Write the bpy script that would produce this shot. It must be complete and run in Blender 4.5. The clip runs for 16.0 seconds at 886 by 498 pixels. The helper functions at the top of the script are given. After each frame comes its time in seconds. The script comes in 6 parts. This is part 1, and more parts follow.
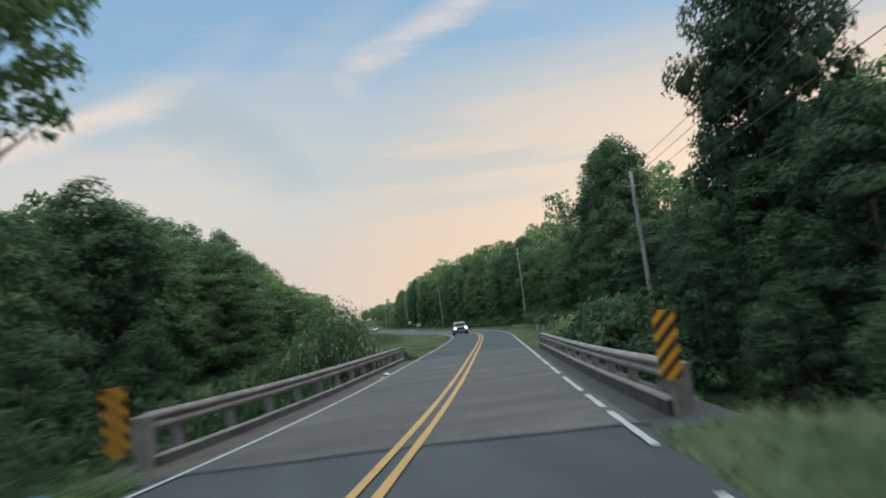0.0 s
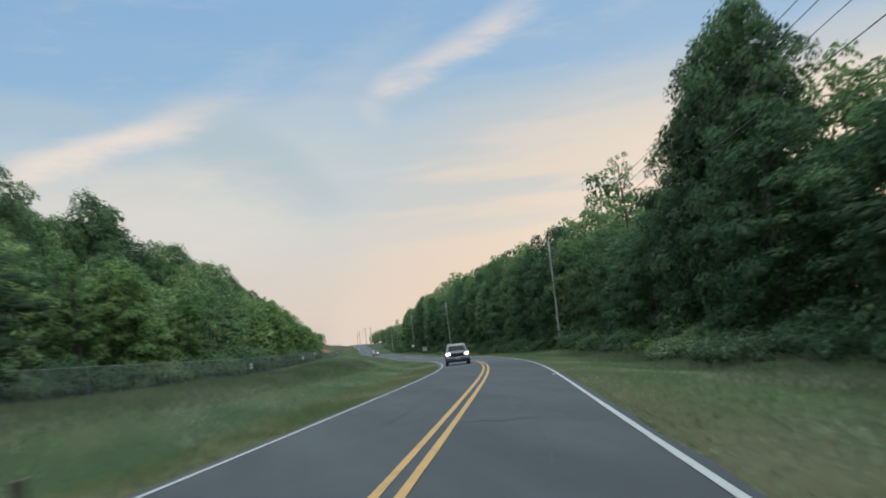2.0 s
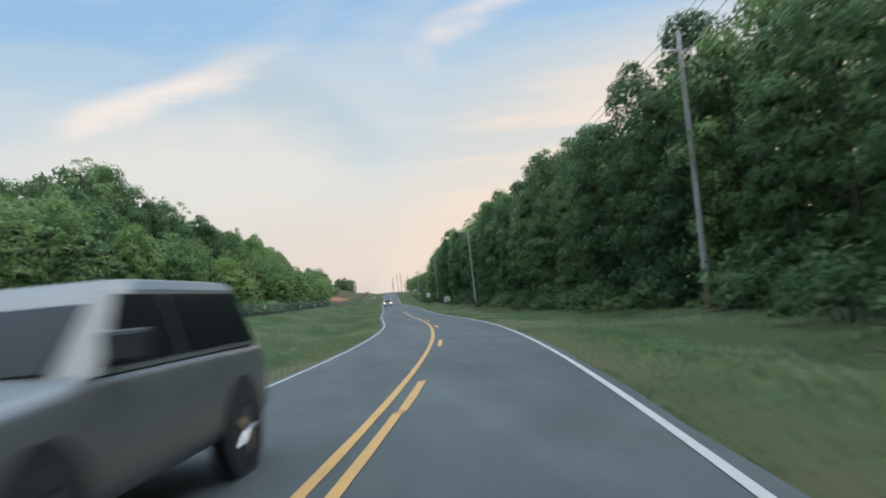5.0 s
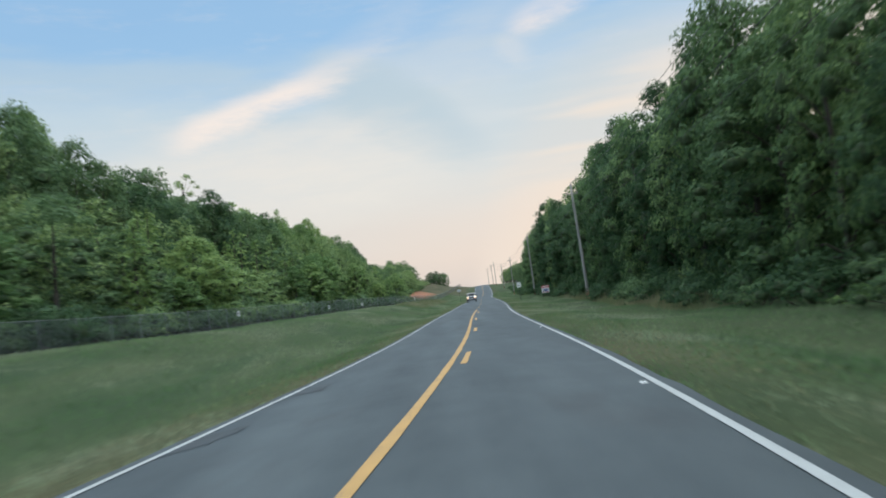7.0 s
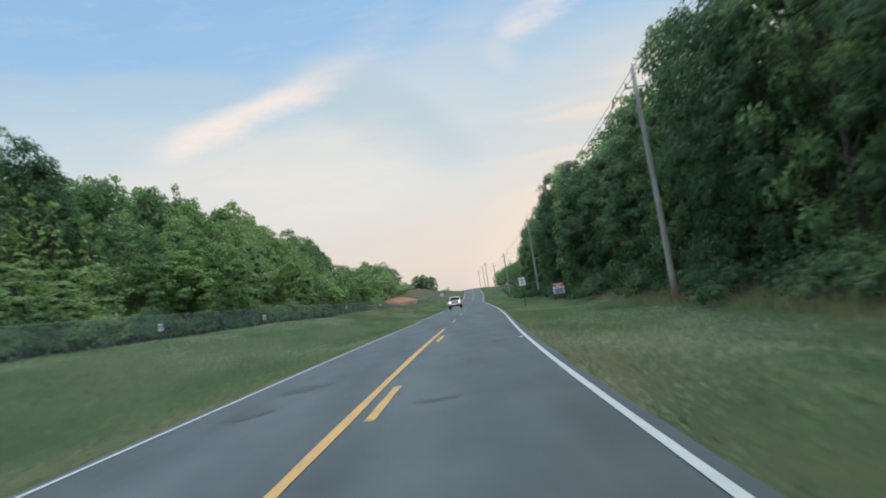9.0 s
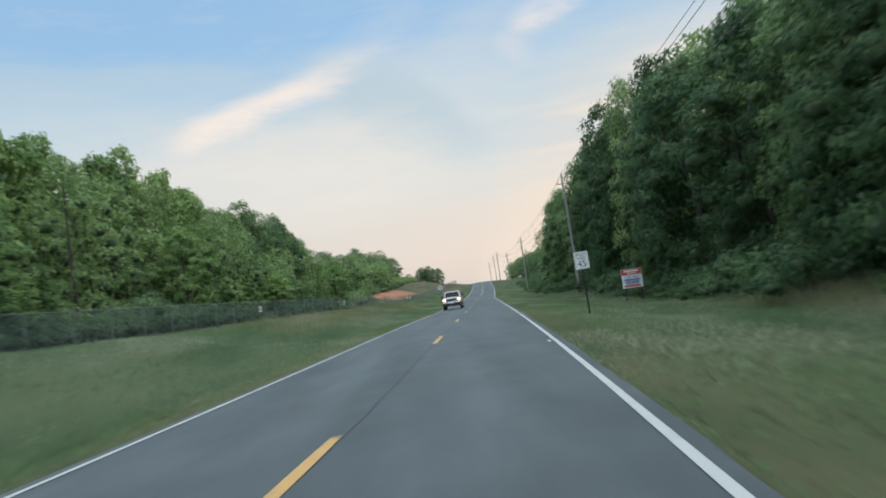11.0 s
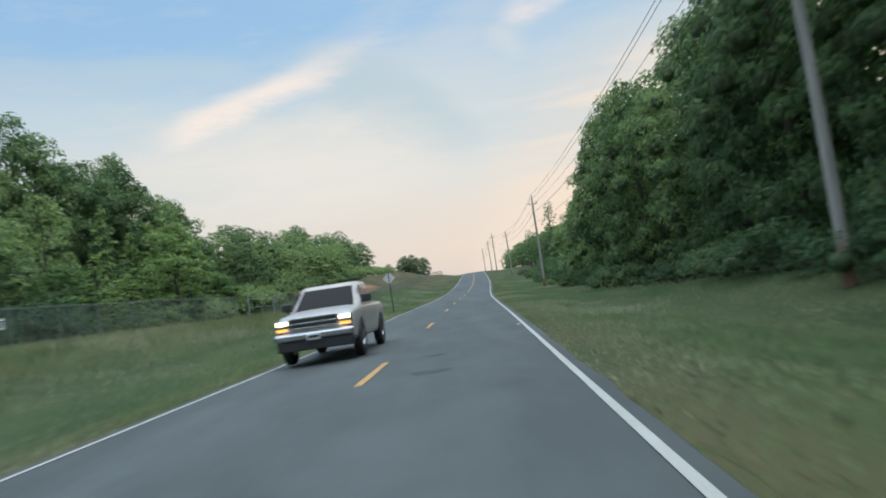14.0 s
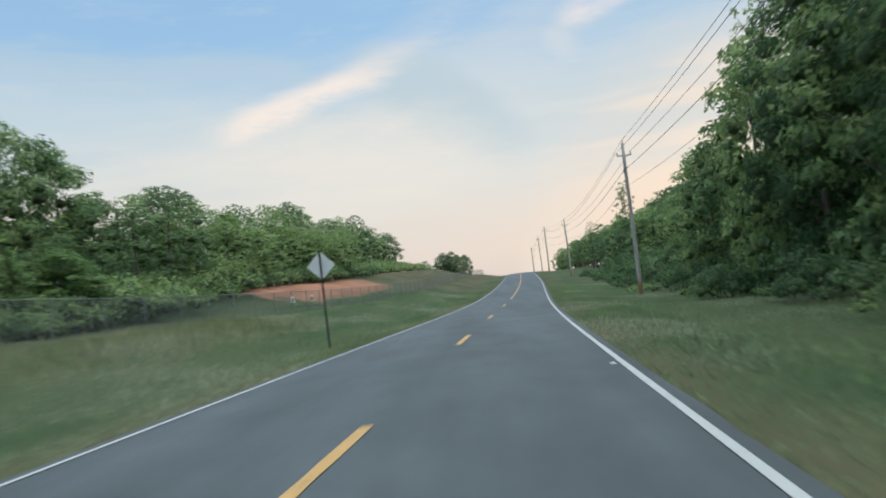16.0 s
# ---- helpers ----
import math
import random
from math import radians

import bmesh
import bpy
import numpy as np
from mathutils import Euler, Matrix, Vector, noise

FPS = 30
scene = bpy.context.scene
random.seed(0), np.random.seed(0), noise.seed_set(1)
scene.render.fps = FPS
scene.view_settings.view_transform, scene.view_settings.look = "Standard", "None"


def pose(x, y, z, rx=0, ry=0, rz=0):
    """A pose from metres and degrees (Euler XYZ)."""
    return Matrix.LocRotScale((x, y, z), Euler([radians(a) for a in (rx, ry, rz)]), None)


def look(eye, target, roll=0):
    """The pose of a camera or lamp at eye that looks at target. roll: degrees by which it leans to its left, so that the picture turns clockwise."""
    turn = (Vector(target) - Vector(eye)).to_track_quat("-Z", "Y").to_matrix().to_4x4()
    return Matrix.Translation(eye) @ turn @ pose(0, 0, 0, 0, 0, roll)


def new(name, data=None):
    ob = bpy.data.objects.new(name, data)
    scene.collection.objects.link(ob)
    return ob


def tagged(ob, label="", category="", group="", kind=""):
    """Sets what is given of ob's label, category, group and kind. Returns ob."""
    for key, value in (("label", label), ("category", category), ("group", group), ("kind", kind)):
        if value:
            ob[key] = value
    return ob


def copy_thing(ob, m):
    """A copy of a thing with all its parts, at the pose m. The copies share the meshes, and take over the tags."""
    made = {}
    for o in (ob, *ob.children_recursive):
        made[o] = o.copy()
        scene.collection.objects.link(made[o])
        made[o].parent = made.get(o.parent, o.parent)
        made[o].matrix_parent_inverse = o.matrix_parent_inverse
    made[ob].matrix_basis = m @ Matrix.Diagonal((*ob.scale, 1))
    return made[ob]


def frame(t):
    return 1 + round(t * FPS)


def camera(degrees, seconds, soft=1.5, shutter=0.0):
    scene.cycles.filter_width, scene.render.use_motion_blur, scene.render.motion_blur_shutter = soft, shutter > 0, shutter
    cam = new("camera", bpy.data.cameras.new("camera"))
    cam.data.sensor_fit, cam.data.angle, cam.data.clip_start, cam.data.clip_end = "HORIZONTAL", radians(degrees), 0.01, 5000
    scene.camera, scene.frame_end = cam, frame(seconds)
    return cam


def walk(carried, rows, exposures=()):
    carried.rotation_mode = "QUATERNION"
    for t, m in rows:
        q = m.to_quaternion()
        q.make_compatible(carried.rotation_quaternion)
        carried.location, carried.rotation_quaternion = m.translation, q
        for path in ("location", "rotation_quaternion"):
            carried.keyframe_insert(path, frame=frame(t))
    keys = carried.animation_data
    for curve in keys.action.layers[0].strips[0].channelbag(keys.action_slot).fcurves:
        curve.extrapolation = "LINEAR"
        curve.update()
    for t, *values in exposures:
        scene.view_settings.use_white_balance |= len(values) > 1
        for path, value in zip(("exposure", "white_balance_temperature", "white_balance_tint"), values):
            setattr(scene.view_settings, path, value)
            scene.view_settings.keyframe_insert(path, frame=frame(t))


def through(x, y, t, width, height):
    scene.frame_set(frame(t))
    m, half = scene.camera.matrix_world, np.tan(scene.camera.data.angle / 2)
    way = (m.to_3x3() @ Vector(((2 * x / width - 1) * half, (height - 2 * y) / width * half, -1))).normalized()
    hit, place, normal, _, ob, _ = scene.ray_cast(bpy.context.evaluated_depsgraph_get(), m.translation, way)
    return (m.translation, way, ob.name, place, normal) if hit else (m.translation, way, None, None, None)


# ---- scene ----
cam = camera(61.6, 16.0, soft=1.8, shutter=0.5)
ROWS = [
    (0.0, 0.019, 0.125, 0.951, 95.209, 7.152, -13.962),
    (0.5, 3.148, 9.703, 0.602, 96.108, 7.967, -13.581),
    (1.0, 6.280, 19.687, 0.325, 95.968, 6.468, -13.309),
    (1.5, 9.324, 29.012, 0.204, 96.071, 6.996, -13.184),
    (2.0, 12.386, 38.550, 0.054, 97.277, 5.971, -12.410),
    (2.5, 15.426, 47.969, -0.040, 94.983, 7.273, -12.105),
    (3.0, 18.487, 57.258, -0.127, 94.515, 7.392, -13.456),
    (5.5, 30.848, 102.611, -0.477, 93.644, 5.972, -6.407),
    (6.0, 32.569, 111.955, -0.575, 94.353, 7.441, -3.246),
    (6.5, 34.125, 121.887, -0.623, 94.930, 7.003, -0.985),
    (7.0, 35.398, 131.501, -0.676, 94.031, 7.294, -0.877),
    (7.5, 36.481, 141.135, -0.699, 93.750, 7.721, -1.367),
    (8.0, 37.377, 150.837, -0.774, 94.292, 8.116, -1.831),
    (8.5, 38.180, 160.513, -0.837, 94.293, 8.363, -1.792),
    (9.0, 38.948, 170.231, -0.864, 94.373, 8.467, -1.414),
    (11.5, 42.708, 218.361, -0.534, 93.610, 7.917, -0.575),
    (12.0, 43.491, 228.249, -0.511, 93.011, 8.216, -1.215),
    (12.5, 44.246, 237.872, -0.458, 92.653, 8.154, -1.165),
    (13.0, 45.029, 247.631, -0.399, 93.337, 8.486, -0.399),
    (13.5, 45.703, 257.060, -0.371, 93.785, 8.450, -0.424),
    (14.0, 46.406, 266.649, -0.362, 93.371, 8.297, -1.040),
    (14.5, 47.058, 276.199, -0.311, 93.408, 8.196, -0.647),
    (15.0, 47.593, 285.751, -0.294, 93.251, 8.053, 1.561),
    (15.5, 48.137, 295.074, -0.260, 93.302, 7.190, 2.755),
    (16.0, 48.673, 304.449, -0.178, 93.897, 6.346, 2.532),
]
walk(cam, [(t, pose(*place_and_turn)) for t, *place_and_turn in ROWS],
     exposures=[(0.0, -0.18, 7000, 10), (1.0, -0.2, 7000, 10), (2.5, -0.15, 6950, 10), (5.5, 0.03, 6850, 10), (9.0, 0.03, 6850, 10), (12.5, 0.04, 6980, 10), (16.0, 0.04, 6980, 10)])


# ---- sky and light ----
def lin(r, g, b):
    """Linear colour from 8-bit display values."""
    return tuple(((c / 255 + 0.055) / 1.055) ** 2.4 if c > 10 else c / 255 / 12.92 for c in (r, g, b)) + (1.0,)


class Graph:
    """Short hand for a node tree."""

    def __init__(self, tree):
        self.tree = tree
        tree.nodes.clear()

    def node(self, kind, **sockets):
        n = self.tree.nodes.new(kind)
        for key, value in sockets.items():
            key = key.replace("_", " ")
            self.put(n.inputs[key], value)
        return n

    def put(self, socket, value):
        if hasattr(value, "is_output"):
            self.tree.links.new(value, socket)
        else:
            socket.default_value = value

    def math(self, op, a, b=0.0, c=0.0):
        n = self.tree.nodes.new("ShaderNodeMath")
        n.operation = op
        for s, v in zip(n.inputs, (a, b, c)):
            self.put(s, v)
        return n.outputs[0]

    def ramp(self, fac, stops, mode="LINEAR"):
        n = self.tree.nodes.new("ShaderNodeValToRGB")
        n.color_ramp.interpolation = mode
        el = n.color_ramp.elements
        while len(el) < len(stops):
            el.new(0.5)
        for e, (p, c) in zip(el, stops):
            e.position, e.color = p, c
        self.put(n.inputs[0], fac)
        return n.outputs[0]

    def mix(self, fac, a, b, blend="MIX"):
        n = self.tree.nodes.new("ShaderNodeMix")
        n.data_type, n.blend_type = "RGBA", blend
        for i, v in ((0, fac), (6, a), (7, b)):
            self.put(n.inputs[i], v)
        return n.outputs[2]

    def smooth(self, x, lo, hi, a=0.0, b=1.0):
        n = self.tree.nodes.new("ShaderNodeMapRange")
        n.interpolation_type = "SMOOTHSTEP"
        for i, v in enumerate((x, lo, hi, a, b)):
            self.put(n.inputs[i], v)
        return n.outputs[0]

    def noise(self, vector, scale, detail=4.0, rough=0.55):
        n = self.tree.nodes.new("ShaderNodeTexNoise")
        self.put(n.inputs["Vector"], vector)
        n.inputs["Scale"].default_value, n.inputs["Detail"].default_value, n.inputs["Roughness"].default_value = scale, detail, rough
        return n.outputs[0]

    def stretch(self, vector, x, y, z, turn=0.0):
        n = self.tree.nodes.new("ShaderNodeMapping")
        self.put(n.inputs[0], vector)
        n.inputs["Scale"].default_value = (x, y, z)
        n.inputs["Rotation"].default_value = (0, 0, turn)
        return n.outputs[0]


world = bpy.data.worlds.new("dusk_sky")
world.use_nodes = True
scene.world = world
g = Graph(world.node_tree)
gen = g.node("ShaderNodeTexCoord").outputs["Generated"]
sep = g.node("ShaderNodeSeparateXYZ", Vector=gen)
az = g.math("MULTIPLY", g.math("ARCTAN2", sep.outputs[0], sep.outputs[1]), 57.2958)
el = g.math("MULTIPLY", g.math("ARCSINE", sep.outputs[2]), 57.2958)
flat = g.node("ShaderNodeCombineXYZ", X=az, Y=el, Z=0.0).outputs[0]
wisp = g.noise(g.stretch(flat, 0.05, 0.17, 1, -0.3), 1.0, 5, 0.6)
fine = g.noise(g.stretch(flat, 0.12, 0.5, 1, -0.35), 1.0, 6, 0.65)
warp = g.math("MULTIPLY", g.math("SUBTRACT", wisp, 0.5), 6.0)
elw = g.math("ADD", el, warp)
base = g.ramp(g.math("DIVIDE", elw, 90.0), [
    (0.0, lin(197, 191, 191)), (0.035, lin(219, 206, 201)), (0.075, lin(220, 215, 212)), (0.12, lin(210, 217, 222)),
    (0.17, lin(187, 208, 225)), (0.225, lin(146, 189, 230)), (0.33, lin(134, 179, 225)), (0.6, lin(190, 204, 214)), (1.0, lin(198, 208, 214))])
# warm cream reach of the sunset on the right: its upper edge climbs steeply, then levels off
edge_el = g.math("SUBTRACT", 18.8, g.math("MULTIPLY", 9.0, g.math("EXPONENT", g.math("MINIMUM", g.math("DIVIDE", g.math("SUBTRACT", 6.5, az), 4.5), 2.0))))
warm = g.smooth(g.math("SUBTRACT", edge_el, g.math("ADD", el, g.math("MULTIPLY", warp, 0.5))), -2.5, 6.0)
base = g.mix(g.math("MULTIPLY", warm, 0.85), base, lin(229, 218, 210))
glow = g.math("MULTIPLY", g.smooth(g.math("ABSOLUTE", g.math("SUBTRACT", az, 8.0)), 24, 3), g.smooth(g.math("ABSOLUTE", g.math("SUBTRACT", el, 4.5)), 5, 0.5))
base = g.mix(g.math("MULTIPLY", glow, 0.38), base, lin(233, 205, 192))


def streak(u0, v0, slope, across, s_in, s_on, s_off, s_out):
    """Weight of a long thin cloud that starts at azimuth u0, elevation v0."""
    c, s = math.cos(slope), math.sin(slope)
    du, dv = g.math("SUBTRACT", az, u0), g.math("SUBTRACT", el, v0)
    along = g.math("ADD", g.math("MULTIPLY", du, c), g.math("MULTIPLY", dv, s))
    off = g.math("SUBTRACT", g.math("MULTIPLY", dv, c), g.math("MULTIPLY", du, s))
    off = g.math("ABSOLUTE", g.math("ADD", off, g.math("MULTIPLY", g.math("SUBTRACT", fine, 0.5), 2.2)))
    body = g.math("MULTIPLY", g.smooth(off, across, 0.1), g.math("MULTIPLY", g.smooth(along, s_in, s_on), g.smooth(along, s_out, s_off)))
    return body


first = g.math("MULTIPLY", streak(-16.6, 14.3, 0.32, 1.75, -3.0, 1.5, 6.5, 16), g.smooth(fine, 0.3, 0.6, 0.62, 1.0))
second = g.math("MULTIPLY", streak(9.4, 19.6, 0.37, 1.7, -1.8, 1.0, 10, 19), g.smooth(fine, 0.3, 0.62, 0.3, 0.72))
third = g.math("MULTIPLY", streak(-7.6, 17.2, 0.47, 2.4, -1.0, 2.5, 5, 15), g.smooth(fine, 0.3, 0.65, 0.12, 0.34))
puff = g.math("MULTIPLY", streak(7.9, 18.4, -0.45, 1.1, -1.2, 0.2, 1.0, 3.0), 0.26)
veil_u = g.math("DIVIDE", g.math("ADD", az, 9.0), 15.0)
veil_v = g.math("DIVIDE", g.math("SUBTRACT", elw, 11.0), 5.5)
veil = g.math("SUBTRACT", 1.0, g.math("ADD", g.math("MULTIPLY", veil_u, veil_u), g.math("MULTIPLY", veil_v, veil_v)))
veil = g.math("MULTIPLY", g.smooth(veil, 0.0, 1.0), g.smooth(fine, 0.25, 0.7, 0.35, 0.75))
far_cloud = g.math("MULTIPLY", g.smooth(fine, 0.5, 0.75), g.math("MULTIPLY", g.smooth(el, 3, 10), 0.18))
sky = g.mix(far_cloud, base, lin(226, 222, 222))
bands = g.noise(g.stretch(flat, 0.035, 0.3, 1, -0.3), 1.0, 3, 0.5)
bands = g.math("MULTIPLY", g.smooth(bands, 0.48, 0.62), g.math("MULTIPLY", g.smooth(el, 6, 11), g.smooth(el, 24, 17)))
sky = g.mix(g.math("MULTIPLY", bands, 0.55), sky, lin(180, 202, 219))
milk = g.math("SUBTRACT", g.math("MULTIPLY", g.math("ADD", az, 8.0), 0.5), g.math("SUBTRACT", elw, 16.5))
milk = g.math("MULTIPLY", g.smooth(milk, -0.6, 3.0, 0.0, 0.42), g.smooth(az, 16, 4))
sky = g.mix(milk, sky, lin(206, 214, 222))
gap_u = g.math("DIVIDE", g.math("ADD", g.math("MULTIPLY", g.math("ADD", az, 0.8), 0.86), g.math("MULTIPLY", g.math("SUBTRACT", elw, 14.6), -0.5)), 9.0)
gap_v = g.math("DIVIDE", g.math("ADD", g.math("MULTIPLY", g.math("ADD", az, 0.8), 0.5), g.math("MULTIPLY", g.math("SUBTRACT", elw, 14.6), 0.86)), 3.6)
gap = g.math("SUBTRACT", 1.0, g.math("ADD", g.math("MULTIPLY", gap_u, gap_u), g.math("MULTIPLY", gap_v, gap_v)))
sky = g.mix(g.smooth(gap, 0.0, 0.9, 0.0, 0.7), sky, lin(176, 199, 216))
sky = g.mix(veil, sky, lin(226, 224, 222))
sky = g.mix(g.math("MAXIMUM", third, puff), sky, lin(226, 224, 224))
sky = g.mix(first, sky, lin(243, 232, 227))
sky = g.mix(second, sky, lin(232, 226, 228))
air = g.node("ShaderNodeTexSky")
air.sky_type, air.sun_disc, air.sun_elevation, air.sun_rotation = "NISHITA", False, radians(3), radians(40)
sky = g.mix(1.0, sky, g.mix(1.0, air.outputs[0], (0.02, 0.02, 0.02, 1), "MULTIPLY"), "ADD")
# the open vault overhead and behind is brighter than the low sky ahead
lift = g.smooth(sep.outputs[2], 0.42, 0.85, 1.0, 3.7)
g.node("ShaderNodeOutputWorld", Surface=g.node("ShaderNodeBackground", Color=sky, Strength=lift).outputs[0])

sun = new("sun", bpy.data.lights.new("sun", "SUN"))
sun.data.energy, sun.data.angle, sun.data.color = 0.9, radians(60), (0.95, 0.96, 0.95)
sun.matrix_world = look((30, -40, 90), (0, 0, 0))


# ---- materials ----
def material(name, build):
    m = bpy.data.materials.new(name)
    m.use_nodes = True
    gr = Graph(m.node_tree)
    build(gr)
    return m


def surface(gr, colour, rough=0.8, metal=0.0, bump=None, strength=0.3, dist=0.02, **more):
    p = gr.node("ShaderNodeBsdfPrincipled", Roughness=rough, Metallic=metal, **more)
    gr.put(p.inputs["Base Color"], colour)
    if bump is not None:
        b = gr.node("ShaderNodeBump", Height=bump, Strength=strength, Distance=dist)
        gr.put(p.inputs["Normal"], b.outputs[0])
    gr.node("ShaderNodeOutputMaterial", Surface=p.outputs[0])
    return p


def obj(gr):
    return gr.node("ShaderNodeTexCoord").outputs["Object"]


def plain(name, colour, rough=0.6, metal=0.0, var=0.12, scale=6.0, bump=0.1):
    """Painted, metal or plastic surface with faint dirt at two scales."""
    def build(gr):
        co = obj(gr)
        n = gr.noise(co, scale, 5)
        n2 = gr.noise(co, scale * 9, 3)
        k = gr.math("ADD", gr.math("MULTIPLY", n, 0.7), gr.math("MULTIPLY", n2, 0.3))
        dark = tuple(c * (1 - 2.2 * var) for c in colour[:3]) + (1,)
        light = tuple(min(1, c * (1 + var)) for c in colour[:3]) + (1,)
        surface(gr, gr.ramp(k, [(0.3, dark), (0.62, light)]), rough, metal, n2, bump, 0.005)
    return material(name, build)


def leaf(name, stops, through=0.42, vary=1.0):
    def build(gr):
        geo = gr.node("ShaderNodeNewGeometry")
        info = gr.node("ShaderNodeObjectInfo")
        col = gr.ramp(geo.outputs["Random Per Island"], stops)
        hs = gr.node("ShaderNodeHueSaturation", Color=col)
        gr.put(hs.inputs["Value"], gr.smooth(info.outputs["Random"], 0, 1, 1 - 0.25 * vary, 1 + 0.3 * vary))
        gr.put(hs.inputs["Hue"], gr.smooth(info.outputs["Random"], 0, 1, 0.5 + 0.02 * vary, 0.5 - 0.015 * vary))
        p = gr.node("ShaderNodeBsdfPrincipled", Roughness=0.55)
        gr.put(p.inputs["Base Color"], hs.outputs[0])
        p.inputs["Specular IOR Level"].default_value = 0.08 * vary + 0.04
        tr = gr.node("ShaderNodeBsdfTranslucent", Color=hs.outputs[0])
        mx = gr.node("ShaderNodeMixShader", Fac=through)
        gr.put(mx.inputs[1], p.outputs[0])
        gr.put(mx.inputs[2], tr.outputs[0])
        gr.node("ShaderNodeOutputMaterial", Surface=mx.outputs[0])
    return material(name, build)


LEAF_DARK = leaf("leaf_dark", [(0, (0.053, 0.100, 0.050, 1)), (0.5, (0.076, 0.142, 0.064, 1)), (1, (0.120, 0.200, 0.082, 1))])
LEAF_MID = leaf("leaf_mid", [(0, (0.096, 0.162, 0.072, 1)), (0.5, (0.146, 0.232, 0.094, 1)), (1, (0.222, 0.322, 0.126, 1))])
LEAF_LIGHT = leaf("leaf_light", [(0, (0.088, 0.165, 0.056, 1)), (0.5, (0.142, 0.236, 0.078, 1)), (1, (0.215, 0.315, 0.112, 1))])
# leaf greens lowered to stand for the dense shade round the bridge
LEAF_SHADED = leaf("leaf_shaded", [(0, (0.026, 0.056, 0.030, 1)), (0.5, (0.042, 0.086, 0.040, 1)), (1, (0.076, 0.135, 0.056, 1))])
LEAF_FLOWER = leaf("leaf_flower", [(0, (0.05, 0.1, 0.04, 1)), (0.8, (0.10, 0.17, 0.065, 1)), (0.84, (0.27, 0.33, 0.24, 1)), (1, (0.36, 0.41, 0.33, 1))])


def bark_build(gr):
    co = obj(gr)
    n = gr.noise(gr.stretch(co, 6, 6, 1.0), 3, 6)
    surface(gr, gr.ramp(n, [(0.35, (0.035, 0.028, 0.022, 1)), (0.7, (0.13, 0.11, 0.09, 1))]), 0.9, 0, n, 0.6, 0.03)


BARK = material("bark", bark_build)
# lumps added inside the crowns, coloured as the shade between leaves
CORE_SHADE = plain("crown_core_shade", (0.07, 0.105, 0.05), 0.95, 0, 0.3, 3.0, 0.5)
TIMBER = plain("grey_timber", (0.2, 0.2, 0.185), 0.9, 0, 0.2, 5.0, 0.4)


def asphalt_build(gr):
    co = obj(gr)
    big = gr.noise(gr.stretch(co, 0.75, 0.05, 1, 0.08), 1, 5)
    mid = gr.noise(gr.stretch(co, 1, 0.5, 1), 0.9, 6, 0.65)
    grit = gr.noise(co, 55, 3, 0.7)
    k = gr.math("ADD", gr.math("MULTIPLY", big, 0.55), gr.math("MULTIPLY", mid, 0.45))
    col = gr.ramp(k, [(0.34, (0.026, 0.036, 0.041, 1)), (0.48, (0.043, 0.056, 0.062, 1)), (0.62, (0.062, 0.078, 0.084, 1))])
    col = gr.mix(gr.smooth(grit, 0.5, 0.75, 0, 0.35), col, (0.091, 0.109, 0.114, 1))
    spots = gr.noise(gr.stretch(co, 1, 0.35, 1), 0.55, 4, 0.6)
    col = gr.mix(gr.smooth(spots, 0.54, 0.74, 0, 0.55), col, (0.032, 0.034, 0.036, 1))
    surface(gr, col, 0.82, 0, grit, 0.35, 0.006)


def deck_build(gr):
    co = obj(gr)
    big = gr.noise(gr.stretch(co, 0.12, 0.7, 1, 0.3), 1, 4, 0.7)
    mid = gr.noise(co, 2.2, 6, 0.65)
    grit = gr.noise(co, 50, 3, 0.7)
    k = gr.math("ADD", gr.math("MULTIPLY", big, 0.6), gr.math("MULTIPLY", mid, 0.4))
    col = gr.ramp(k, [(0.36, (0.038, 0.037, 0.034, 1)), (0.5, (0.058, 0.056, 0.052, 1)), (0.62, (0.093, 0.087, 0.077, 1))])
    col = gr.mix(gr.smooth(grit, 0.5, 0.75, 0, 0.3), col, (0.142, 0.138, 0.131, 1))
    surface(gr, col, 0.85, 0, grit, 0.35, 0.006)


def dim_asphalt_build(gr):
    """Darker course on the bend, the dimmer light there put into its colour, with filled cracks along the lane."""
    co = obj(gr)
    big = gr.noise(gr.stretch(co, 0.9, 0.06, 1, -0.25), 1, 5)
    mid = gr.noise(gr.stretch(co, 1, 0.5, 1), 0.9, 6, 0.65)
    grit = gr.noise(co, 55, 3, 0.7)
    k = gr.math("ADD", gr.math("MULTIPLY", big, 0.6), gr.math("MULTIPLY", mid, 0.4))
    col = gr.ramp(k, [(0.34, (0.017, 0.023, 0.027, 1)), (0.48, (0.029, 0.036, 0.040, 1)), (0.62, (0.042, 0.051, 0.055, 1))])
    col = gr.mix(gr.smooth(grit, 0.5, 0.75, 0, 0.3), col, (0.061, 0.072, 0.076, 1))
    surface(gr, col, 0.82, 0, grit, 0.35, 0.006)


ASPHALT = material("asphalt", asphalt_build)
ASPHALT_DIM = material("asphalt_dim", dim_asphalt_build)
DECK = material("deck_asphalt", deck_build)


